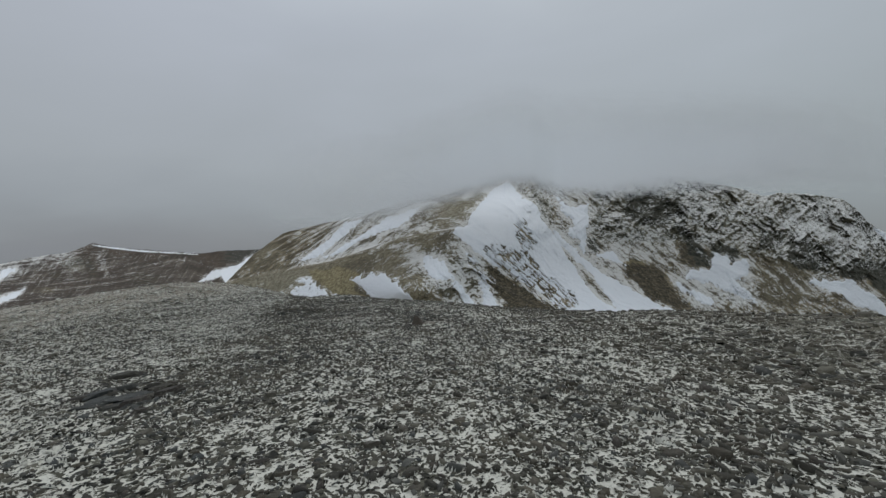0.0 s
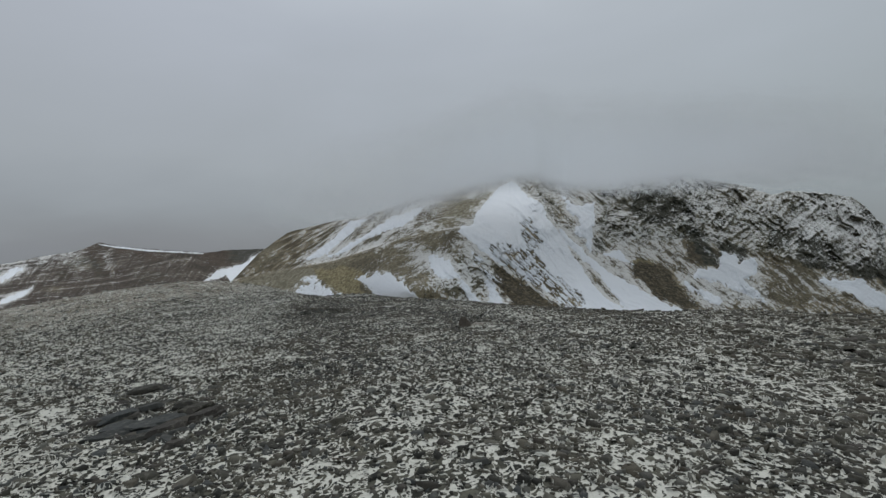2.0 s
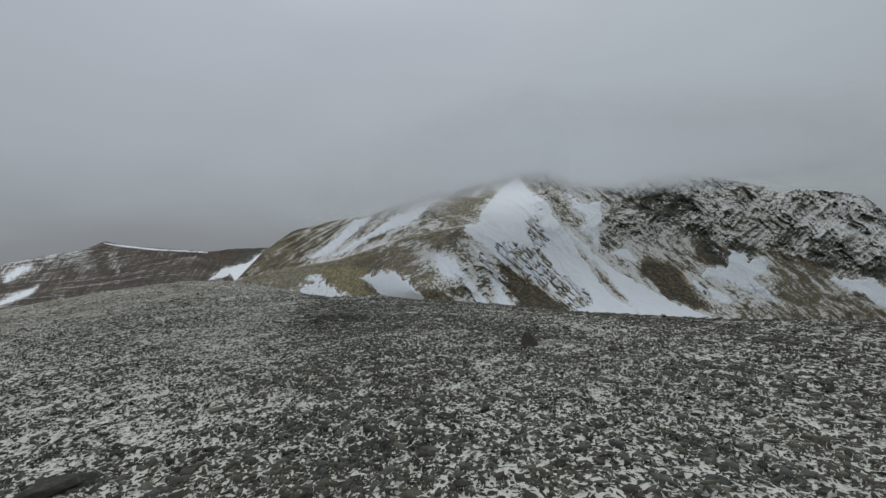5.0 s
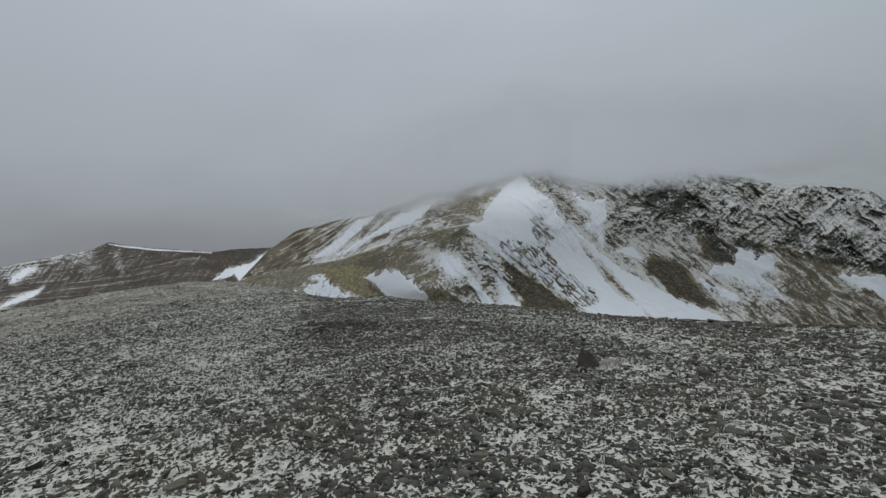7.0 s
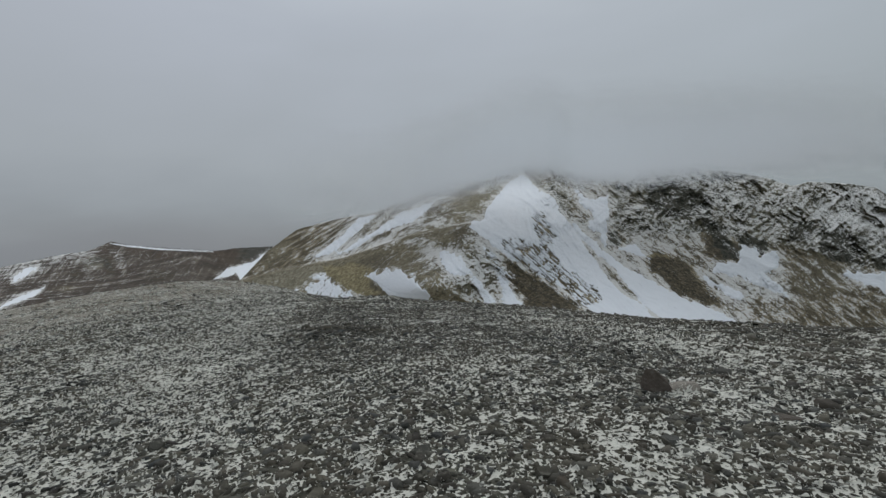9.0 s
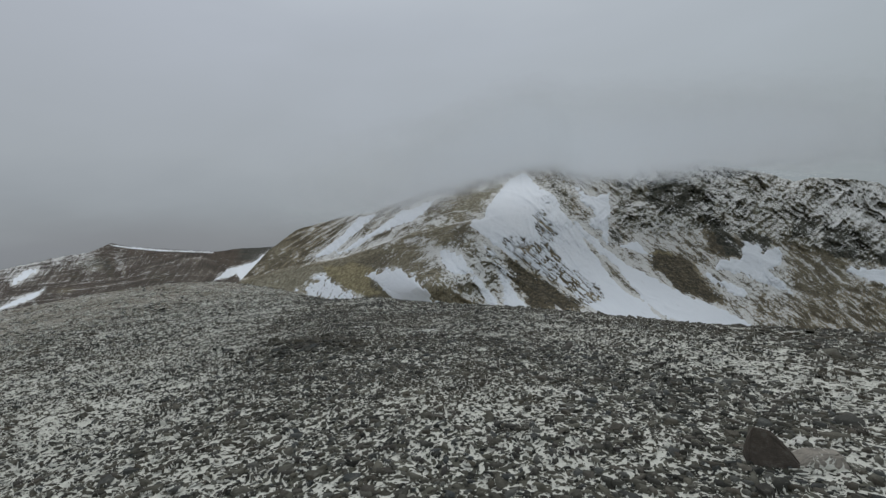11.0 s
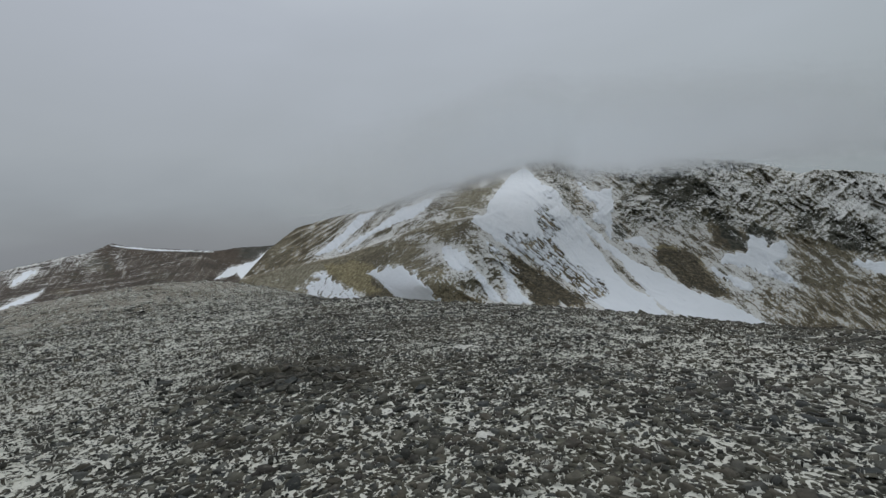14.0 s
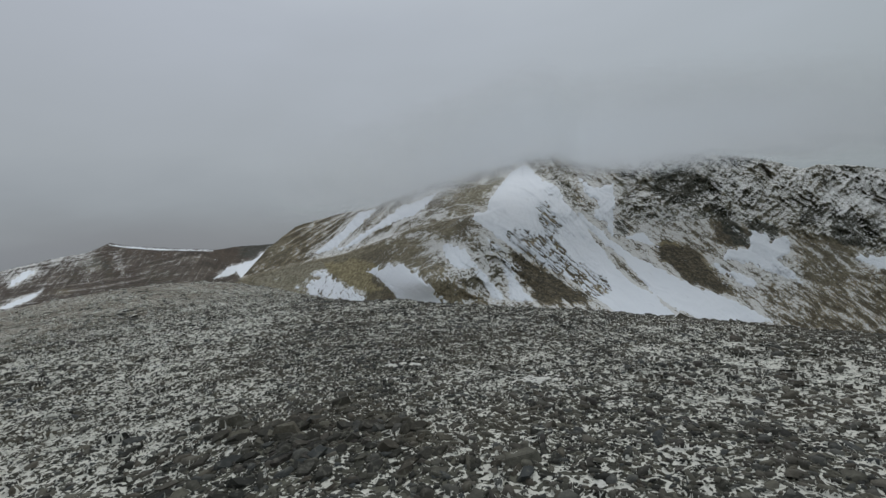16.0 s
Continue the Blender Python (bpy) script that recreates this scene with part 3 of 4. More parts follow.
def region(polys, u, w, soft):
    """How far within any of some outlines, with a soft and wandering edge."""
    a, c = u + 0.010 * fbm(u * 45, w * 45, 3, 95, 0.6), w + 0.008 * fbm(u * 50, w * 50, 3, 96, 0.6)
    best = np.zeros(u.shape)
    for poly in polys:
        best = np.maximum(best, smooth(-soft, soft, inside(poly, a, c)))
    return best


def mountain_cover(u, w):
    return region(CLIFFS, u, w, 0.016), 0.70 * region(HEATHS, u, w, 0.014), region(YELLOWS, u, w, 0.014), region(PALES, u, w, 0.020)


def mountain_zones(u, w):
    crag, spur = crag_zone(u, w), near_spur(u, w)
    u, w = u + 0.02 * fbm(u * 11, w * 11, 4, 95, 0.6), w + 0.015 * fbm(u * 13, w * 13, 4, 96, 0.6)
    broken = blob(u, w, 40, -75, 75, 75)
    heath = region(HEATHS, u, w, 0.012)
    grass = 0.75 * spur * (1 - broken) + 0.7 * blob(u, w, -60, 50, 150, 60) + 0.6 * blob(u, w, -440, -20, 60, 60) + 0.5 * blob(u, w, 540, 5, 60, 30) + 0.9 * blob(u, w, 830, -90, 80, 70)
    grass = grass + 0.5 * (blob(u, w, 312, -20, 26, 36) + blob(u, w, 352, -70, 26, 36))
    dust = 0.60 + 0.02 * crag + 0.13 * broken + 0.10 * blob(u, w, -90, -35, 60, 40) + 0.05 * blob(u, w, 360, -60, 70, 60) + 0.06 * blob(u, w, 620, -110, 90, 40) + 0.18 * blob(u, w, 1010, 30, 130, 45) - 0.06 * smooth(0.74, 0.80, u) * smooth(-0.02, -0.05, w) + 0.07 * blob(u, w, 480, 0, 90, 40) + 0.07 * smooth(0.80, 0.95, u) + 0.14 * blob(u, w, -30, -110, 50, 40) + 0.12 * blob(u, w, -60, 5, 55, 35) + 0.16 * blob(u, w, 880, 80, 130, 50) + 0.10 * blob(u, w, 620, 80, 60, 60)
    dust = dust - 0.20 * spur * (1 - broken) - 0.4 * heath - 0.05 * smooth(0.0, -0.12, u) - 0.20 * blob(u, w, 20, 90, 130, 50) - 0.20 * blob(u, w, -440, -10, 70, 60)
    between = blob(u, w, 312, -20, 26, 36) + blob(u, w, 352, -70, 26, 36) + blob(u, w, 398, -120, 26, 36)
    dust = dust - 0.16 * between - 0.12 * blob(u, w, 240, 90, 45, 70) + 0.20 * blob(u - 1.3 * (w - 0.02), w, -120, 5, 70, 10) + 0.22 * blob(u, w, -60, -15, 60, 14)
    streak = smooth(0.0, 0.045, off_crest(u, w)) * (1 - np.where((w > CREST(u)) & (u < 0.15), smooth(-0.26, -0.18, u), 0)) * (1 - 0.8 * spur * (1 - broken))
    return crag, np.clip(grass, 0, 1), np.clip(dust, 0, 1), np.clip(streak, 0, 1)


def hill_cover(u, w):
    gully = blob(u + 0.5 * w, w, -880, -45, 14, 26) + 0.8 * blob(u + 0.3 * w, w, -960, -65, 22, 14)
    end = smooth(-0.57, -0.50, u) * smooth(-0.05, -0.02, w)
    return np.clip(0.75 * end + 0.5 * gully, 0, 1), np.clip(gully + 0.6 * blob(u, w, -730, -70, 60, 25), 0, 1), 0.45 * blob(u, w, -960, -100, 60, 14), 0.5 * blob(u + 0.3 * w, w, -835, -50, 12, 40)


def hill_zones(u, w):
    end = smooth(-0.56, -0.50, u) * smooth(-0.045, -0.02, w)
    brown = 0.48 + 0.9 * fbm(u * 12 + 5 * w, w * 16, 4, 91)
    top = HILL_SKY(u) - w
    west = smooth(-0.83, -0.93, u)
    dust = 0.36 + 0.15 * west * smooth(0.045, 0.006, top) + 0.05 * west + 0.16 * blob(u + 0.3 * w, w, -838, -40, 12, 40) + 0.06 * end
    return np.clip(0.15 + 0.8 * end + 0.7 * blob(u, w, -890, -35, 45, 18), 0, 1), np.clip(brown, 0, 1) * (1 - 0.8 * end), np.clip(dust, 0, 1), 0.45 + 0 * u


hillside("mountain", mountain, MOUNTAIN_SKY, -0.56, 1.60, 1300, 240, -0.26, mountain_zones, mountain_cover, MOUNTAIN, "craggy mountainside with snow gullies and brown grass under cloud")
hillside("far_hill", far_hill, HILL_SKY, -1.6, -0.34, 640, 110, -0.20, hill_zones, hill_cover, MOOR, "distant flat-topped brown moorland hill with thin snow", lambda u, w: (2.4 * (u - 0.7 * w), 1.1 * w))


# ---------------------------------------------------------------- snowfields
def scraps(hill, poly, spread):
    """Scraps of snow lie scattered round the rim of a field."""
    me, U, W = hill["form"]
    p = np.array(poly, float) / 1000
    lo, hi = p.min(0) - 0.05, p.max(0) + 0.05
    box = (U > lo[0]) & (U < hi[0]) & (W > lo[1]) & (W < hi[1])
    d = inside(poly, U[box], W[box])
    zone = np.empty(U.size * 4, np.float32)
    me.attributes["zone"].data.foreach_get("color", zone)
    zone = zone.reshape(-1, 4)
    rim = np.where(d > 0.003, -0.30, 0.18 * np.exp(-((np.minimum(d, 0) / spread) ** 2)))
    at = np.where(box.ravel())[0]
    zone[at, 2] = np.clip(zone[at, 2] + rim * (0.9 - zone[at, 2]) / 0.4, 0, 1)
    me.attributes["zone"].data.foreach_set("color", zone.ravel())


def snowfield(hill, poly, label, rag=0.010, holes=0.0, hole_at=None, thick=0.0035, step=0.0014, spread=0.013):
    """A blanket of old snow on a hillside, thin at its ragged edge, with rock showing through where it is worn."""
    p = np.array(poly, float) / 1000
    lo, hi = p.min(0) - 0.01, p.max(0) + 0.01
    U, W = np.meshgrid(np.arange(lo[0], hi[0], step), np.arange(lo[1], hi[1], step))
    turn, far = fan_of(U, W)
    d = inside(poly, U, W)
    d = d + rag * (fbm(turn * 45, far * 28, 4, 101, 0.6) * 0.8 + 0.6 * fbm(U * 130, W * 130, 4, 103, 0.65))
    if holes:
        worn = ridged(turn * 150, far * 42, 4, 107, 0.6) * (1 if hole_at is None else np.minimum(0.78, sum(blob(U, W, *h) for h in hole_at)))
        d = np.minimum(d, (1 - holes) - worn)
    keep = d > 0
    if spread:
        scraps(hill, poly, spread)
    xyz = on_hill(hill, U, W)
    lift = thick * np.clip(d / 0.006, -0.4, 1)
    xyz = np.stack([xyz[..., 0] * (1 - lift), xyz[..., 1] * (1 - lift), EYE + (xyz[..., 2] - EYE) * (1 - lift)], -1)
    rows, cols = U.shape
    i, j = np.meshgrid(np.arange(rows - 1), np.arange(cols - 1), indexing="ij")
    use = keep[:-1, :-1] | keep[1:, :-1] | keep[:-1, 1:] | keep[1:, 1:]
    quads = np.stack([i * cols + j, i * cols + j + 1, (i + 1) * cols + j + 1, (i + 1) * cols + j], -1)[use]
    used, back = np.unique(quads, return_inverse=True)
    me = bpy.data.meshes.new("snowfield")
    fill(me, xyz.reshape(-1, 3)[used], back.reshape(-1, 4))
    me.materials.append(SNOW)
    shade_smooth(me)
    a = me.attributes.new("fan", "FLOAT_VECTOR", "POINT")
    a.data.foreach_set("vector", np.stack([turn, far * 4, turn * 0], -1).reshape(-1, 3)[used].astype(np.float32).ravel())
    return tagged(new("snowfield", me), label, "snow patch")


snowfield(mountain, [(150, 162), (166, 152), (194, 125), (228, 103), (244, 70), (276, 22), (310, -33), (345, -81), (379, -122), (427, -152), (468, -198), (365, -205), (310, -165), (276, -140), (221, -97), (173, -69), (118, -35), (77, -5), (47, 22), (26, 40), (30, 52), (60, 56), (66, 84), (91, 111), (111, 136)], "broad triangular snowfield below the cornice on the mountain ridge", rag=0.006, holes=0.48, hole_at=[(190, 55, 26, 30), (210, 18, 28, 28), (122, 0, 38, 22), (162, -28, 44, 26), (200, -48, 46, 30), (244, -88, 48, 30), (298, -126, 50, 30)])
snowfield(mountain, [(276, 49), (297, 22), (338, -19), (379, -51), (434, -85), (489, -119), (558, -147), (613, -172), (688, -216), (571, -216), (475, -184), (423, -143), (379, -88), (338, -40), (297, 1), (269, 40)], "long snow tongue running down the gully", rag=0.009)
snowfield(mountain, [(352, 109), (354, 77), (346, 15), (341, -19), (331, 22), (297, 36), (321, 56), (297, 84), (276, 125), (310, 104)], "snow-choked gully between dark crags", rag=0.0085)
snowfield(mountain, [(375, -15), (413, -3), (427, -23), (445, -40), (413, -29)], "small wedge of snow under the crag", rag=0.0068)
snowfield(mountain, [(661, -12), (688, -15), (702, -37), (736, -19), (747, -33), (739, -67), (709, -74), (722, -88), (764, -129), (695, -102), (640, -81), (592, -74), (599, -51), (647, -51)], "ragged snowfield below the dark cliffs")
snowfield(mountain, [(571, -84), (606, -98), (657, -119), (647, -139), (606, -115), (578, -102)], "thin snow streak on the scree")
snowfield(mountain, [(901, -67), (928, -74), (997, -78), (1025, -98), (1077, -136), (1121, -163), (1121, -205), (1052, -152), (983, -129), (970, -109), (915, -95), (887, -81)], "snow slope at the foot of the buttress")
snowfield(mountain, [(-220, -71), (-191, -65), (-159, -63), (-129, -69), (-111, -80), (-99, -95), (-82, -111), (-54, -147), (-26, -184), (-129, -184), (-168, -121), (-198, -96)], "low white snow patch on the grassy spur", rag=0.015, spread=0.011)
snowfield(mountain, [(-393, -107), (-357, -99), (-370, -92), (-338, -89), (-353, -78), (-341, -69), (-324, -70), (-313, -85), (-291, -95), (-264, -110), (-228, -136), (-239, -157), (-335, -163), (-370, -113)], "tattered snow patch on yellow grass", rag=0.015, holes=0.22, spread=0.010)
snowfield(mountain, [(-44, -16), (-16, -18), (5, -37), (16, -70), (-19, -76), (-38, -65), (-49, -40)], "square snow patch among broken rock", rag=0.014, spread=0.008)
snowfield(mountain, [(19, -65), (32, -70), (54, -102), (84, -147), (60, -150), (36, -106)], "snow streaks between rock ribs", rag=0.011, spread=0.010)
snowfield(mountain, [(92, -81), (107, -95), (126, -120), (148, -152), (99, -152), (98, -115)], "wedge of snow between rock ribs", rag=0.011, spread=0.010)
snowfield(mountain, [(-236, 67), (-198, 70), (-253, 22), (-301, -19), (-356, -30), (-308, 1)], "long wind-drifted snow streak on the ridge flank", rag=0.0068)
snowfield(mountain, [(-54, 103), (-95, 59), (-143, 43), (-198, 22), (-253, -10), (-294, -23), (-239, 8), (-184, 43), (-129, 77)], "second drifted snow streak on the ridge flank", rag=0.0085)
snowfield(far_hill, [(-442, -3), (-472, -40), (-500, -70), (-527, -78), (-541, -65), (-582, -81), (-596, -81), (-562, -54), (-500, -40), (-472, -19)], "snow-filled hollow at the end of the far hill", rag=0.0085, spread=0.006)
snowfield(far_hill, [(-1015, -95), (-1036, -115), (-1077, -133), (-1159, -163), (-1077, -117)], "snow streak low on the far hill", rag=0.0068, spread=0.006)
snowfield(far_hill, [(-1036, -45), (-1052, -60), (-1071, -73), (-1098, -85), (-1102, -73), (-1074, -55)], "snow strip on the far hillside", rag=0.012, spread=0.006)
snowfield(far_hill, [(-857, 12), (-802, 4), (-733, -3), (-596, -12), (-593, -14), (-733, -7), (-802, 0), (-850, 8)], "thin snow cornice along the far hill crest", thick=0.002, rag=0.0006, spread=0)
snowfield(mountain, [(1045, 52), (1121, 22), (1176, -26), (1080, 18)], "pale snow slope beside the buttress", rag=0.0068)
snowfield(mountain, [(52, 1), (74, -19), (91, -47), (121, -81), (107, -88), (80, -60), (58, -33)], "broken snow streak beside the rock ribs", rag=0.012, holes=0.4)


# ---------------------------------------------------------------- cloud on the summit
def cloud_material():
    k = Mat("cloud")
    p = k.place()
    billow = k.noise(k.scaled(p, (0.02, 0.02, 0.03)), 1.0, 6.0, 0.58, 0.8)
    body = k.math("ADD", k.attr("veil", "Fac"), k.math("MULTIPLY", k.math("SUBTRACT", billow, 0.5), 0.9))
    alpha = k.math("MULTIPLY", k.step(body, 0.0, 1.0), k.attr("rim", "Fac"))
    # droplets: a fine grain of open and closed
    drop = k.node("ShaderNodeTexWhiteNoise", {"Vector": k.scaled(p, (977, 1013, 991))}).outputs["Value"]
    alpha = k.math("GREATER_THAN", alpha, drop)
    white = (0.86, 0.88, 0.895)
    d = k.node("ShaderNodeBsdfDiffuse", {"Color": white})
    t = k.node("ShaderNodeBsdfTranslucent", {"Color": white})
    both = k.node("ShaderNodeMixShader", {0: 0.5})
    k.l.new(d.outputs[0], both.inputs[1])
    k.l.new(t.outputs[0], both.inputs[2])
    clear = k.node("ShaderNodeBsdfTransparent")
    out = k.node("ShaderNodeMixShader", {0: alpha})
    k.l.new(clear.outputs[0], out.inputs[1])
    k.l.new(both.outputs[0], out.inputs[2])
    k.l.new(out.outputs[0], k.out.inputs["Surface"])
    return k.m


CLOUD = cloud_material()
CLOUD_BASE = line([(-665, 16), (-308, 37), (-198, 37), (-115, 48), (-33, 72), (63, 106), (150, 132), (214, 132), (276, 102), (352, 113), (420, 114), (503, 119), (640, 121), (722, 127), (846, 132), (956, 132), (1077, 113), (1807, 71)])


def cloud_sheet(depth_of, seed):
    """One soft leaf of the cloud that lies on the mountain's head, leaning back with the slope."""
    u = np.linspace(-0.55, 1.75, 160)
    s = np.linspace(0, 1, 60)
    U, S = np.meshgrid(u, s)
    base = CLOUD_BASE(u)
    W = base[None] - 0.20 + 0.52 * S
    d = depth_of * (0.55 + 1.05 * S) * (1 + 0.006 * fbm(U * 5, W * 8, 2, seed))
    xyz = np.stack([U * d, d, EYE + W * d], -1)
    me = sheet("cloud", xyz, len(s), len(u), CLOUD)
    shade_smooth(me)
    veil = (W - base[None]) / 0.075
    rim = smooth(0.0, 0.3, S) * (1 - smooth(0.55, 0.92, S)) * smooth(-0.50, 0.12, U) * (1 - smooth(0.60, 1.25, U))
    for key, v in (("veil", veil), ("rim", rim)):
        a = me.attributes.new(key, "FLOAT", "POINT")
        a.data.foreach_set("value", v.astype(np.float32).ravel())
    return me


for leaf in range(2):
    tagged(new("cloud", cloud_sheet(285 + 30 * leaf, 5 + 4 * leaf)), "grey hill cloud hiding the summit and crag tops", "cloud", kind="structure")

# ---------------------------------------------------------------- stones
rng = np.random.default_rng(7)


def chip(sides, flat, seed):
    """An angular flake of slate, one metre across: a skewed block with a smaller, tilted top, open below where it is sunk."""
    g = np.random.default_rng(seed)
    turns = [2 * math.pi * (k + g.uniform(-0.3, 0.3)) / sides for k in range(sides)]
    rad = [g.uniform(0.38, 0.55) for _ in turns]
    squash, lean = g.uniform(0.48, 0.8), g.uniform(-0.12, 0.12, 2)
    bm = bmesh.new()
    low = [bm.verts.new((r * math.cos(a), r * math.sin(a) * squash, -0.5 * flat)) for a, r in zip(turns, rad)]
    high = []
    for a, r in zip(turns, rad):
        q = r * g.uniform(0.68, 0.92)
        x, y = q * math.cos(a) + 0.3 * lean[0], q * math.sin(a) * squash + 0.3 * lean[1]
        high.append(bm.verts.new((x, y, flat * (0.5 + x * lean[0] * 2 + y * lean[1] * 2 + g.uniform(-0.06, 0.06)))))
    for k in range(sides):
        n = (k + 1) % sides
        bm.faces.new((low[k], low[n], high[n], high[k]))
    bm.faces.new(high)
    bmesh.ops.triangulate(bm, faces=list(bm.faces))
    return bm


def arrays(bm):
    bm.verts.index_update()
    v = np.array([q.co[:] for q in bm.verts])
    f = np.array([[q.index for q in face.verts] for face in bm.faces])
    bm.free()
    return v, f


CHIPS = [arrays(chip((4, 5, 4, 6)[k % 4], 0.15 + 0.04 * (k % 5), 100 + k)) for k in range(24)]
TRACK = np.array([(0, 0), (-2.5, 3.8), (-4.0, 8), (-4.0, 12.5), (-6.0, 17.3), (-7.5, 23)], float)


def off_track(x, y):
    best = np.full(x.shape, 99.0)
    for (ax, ay), (bx, by) in zip(TRACK[:-1], TRACK[1:]):
        ex, ey = bx - ax, by - ay
        t = np.clip(((x - ax) * ex + (y - ay) * ey) / (ex * ex + ey * ey), 0, 1)
        best = np.minimum(best, np.hypot(x - ax - t * ex, y - ay - t * ey))
    return best


def scatter(name, dense, smallest, largest, power, inner, outer, material, label, seed):
    """Countless flakes lying flat and half sunk, so many to the square metre, between two distances from the walk."""
    g = np.random.default_rng(seed)
    wide = 28 if outer < 20 else 46 if outer < 40 else 75
    count = int(dense * 2 * wide * (46 if outer < 20 else 63 if outer < 40 else 95))
    # one to each cell of a loose grid, so that gaps are left between them
    cell = dense**-0.5
    across = int((2 * wide - 4) / cell)
    x = -2 - wide + cell * (np.arange(count) % across + g.uniform(0.05, 0.95, count))
    y = -2.4 + cell * (np.arange(count) // across + g.uniform(0.05, 0.95, count))
    d = off_track(x, y)
    bare = 0.8 + 0.5 * fbm(x * 0.5, y * 0.5, 3, seed)
    seen = np.abs(x + 1.5) < 1.25 * np.maximum(y, 0) + 3.5
    # turf takes over far out on both flanks
    bare = bare * (1 - 0.6 * smooth(-20, -40, x)) * (1 - 0.5 * smooth(5, 14, x))
    keep = seen & (g.random(count) < smooth(inner - 1.5, inner, d) * (1 - smooth(outer - 1.5, outer + 1.5, d)) * bare)
    x, y = x[keep], y[keep]
    n = len(x)
    size = smallest * (1 - g.random(n) * (1 - (smallest / largest) ** power)) ** (-1 / power)
    z = lumpy(x, y)
    e = 0.05
    sx, sy = (ridge(x + e, y) - ridge(x, y)) / e, (ridge(x, y + e) - ridge(x, y)) / e
    tilt = g.normal(0, 0.20, (n, 2)) - np.stack([-sx, -sy], -1)
    spin = g.uniform(0, 2 * np.pi, n)
    pick = g.integers(0, len(CHIPS), n)
    verts, faces, rims, base = [], [], [], 0
    for c, (cv, cf) in enumerate(CHIPS):
        w = np.where(pick == c)[0]
        if not len(w):
            continue
        grow = size[w][:, None] * np.stack([g.uniform(0.8, 1.3, len(w)), g.uniform(0.8, 1.2, len(w)), g.uniform(0.55, 1.2, len(w))], -1)
        p = cv[None] * grow[:, None]
        co, si = np.cos(spin[w])[:, None], np.sin(spin[w])[:, None]
        px, py = p[..., 0] * co - p[..., 1] * si, p[..., 0] * si + p[..., 1] * co
        pz = p[..., 2] + px * tilt[w, 0][:, None] + py * tilt[w, 1][:, None]
        verts.append(np.stack([px + x[w][:, None], py + y[w][:, None], pz + (z[w] + 0.07 * size[w])[:, None]], -1).reshape(-1, 3))
        faces.append((cf[None] + (base + np.arange(len(w)) * len(cv))[:, None, None]).reshape(-1, 3))
        foot = np.where(cv[:, 2] < 0, 1.0, 0.12 + 0.12 * np.sin(40 * cv[:, 0]))
        rims.append((foot[None] * g.uniform(0.6, 1.1, len(w))[:, None]).ravel())
        base += len(w) * len(cv)
    me = bpy.data.meshes.new(name)
    fill(me, np.concatenate(verts), np.concatenate(faces))
    banked(me, np.concatenate(rims))
    me.materials.append(material)
    return tagged(new(name, me), label, "gravel", kind="stuff")


scatter("gravel", 270, 0.050, 0.23, 1.9, 0.0, 5.5, SLATE, "loose grey slate gravel lying in thin snow", 3)
scatter("gravel", 82, 0.078, 0.32, 2.0, 5.5, 10.0, SLATE, "loose grey slate gravel with snow between the stones", 4)
scatter("gravel", 19, 0.16, 0.46, 2.2, 10.0, 19.0, SLATE, "coarse grey slate rubble dusted with snow", 5)
scatter("rubble", 6.0, 0.28, 0.75, 2.2, 19.0, 34.0, SLATE, "coarse grey slate rubble on the far slope", 7)
scatter("rubble", 1.8, 0.45, 1.1, 2.4, 33.0, 74.0, SLATE, "scattered slate blocks on the far shoulder", 8)


# ---------------------------------------------------------------- rocks and slabs
def rock_mesh(name, size, flat, seed, plates=1, points=11, material=None, squash=0.72, worn=0.022, peak=0.0):
    """A weathered block: hulls of random points, one plate on another, with worn edges."""
    g = np.random.default_rng(seed)
    bm = bmesh.new()
    for layer in range(plates):
        part_bm = bmesh.new()
        shift = g.uniform(-0.10, 0.10, 2) * layer
        for k in range(points):
            a = 2 * math.pi * (k + g.uniform(-0.4, 0.4)) / points
            for side in (-1, 1):
                q = g.uniform(0.36, 0.54) * (1 - 0.16 * layer) * (1.0 if side < 0 else g.uniform(0.55, 0.95) * (1 - peak))
                part_bm.verts.new((q * math.cos(a) + shift[0], q * math.sin(a) * squash + shift[1], flat * (layer * 0.62 + side * g.uniform(0.34, 0.5))))
        bmesh.ops.convex_hull(part_bm, input=list(part_bm.verts))
        bmesh.ops.delete(part_bm, geom=[v for v in part_bm.verts if not v.link_faces], context="VERTS")
        bmesh.ops.dissolve_limit(part_bm, angle_limit=radians(14), verts=list(part_bm.verts), edges=list(part_bm.edges))
        bmesh.ops.bevel(part_bm, geom=list(part_bm.edges), offset=worn, segments=2, affect="EDGES", clamp_overlap=True)
        bmesh.ops.triangulate(part_bm, faces=list(part_bm.faces))
        part_bm.verts.index_update()
        made = [bm.verts.new(v.co) for v in part_bm.verts]
        for f in part_bm.faces:
            bm.faces.new([made[v.index] for v in f.verts])
        part_bm.free()
    for v in bm.verts:
        n = noise.noise_vector(v.co * 7 + Vector((seed, 0, 0)))
        v.co += 0.02 * n
        v.co *= size
    bmesh.ops.recalc_face_normals(bm, faces=list(bm.faces))
    me = bpy.data.meshes.new(name)
    bm.to_mesh(me)
    bm.free()
    banked(me, [min(1.0, max(0.0, 0.45 - 0.9 * v.co.z / (flat * size))) for v in me.vertices])
    me.materials.append(material or SLATE)
    return me


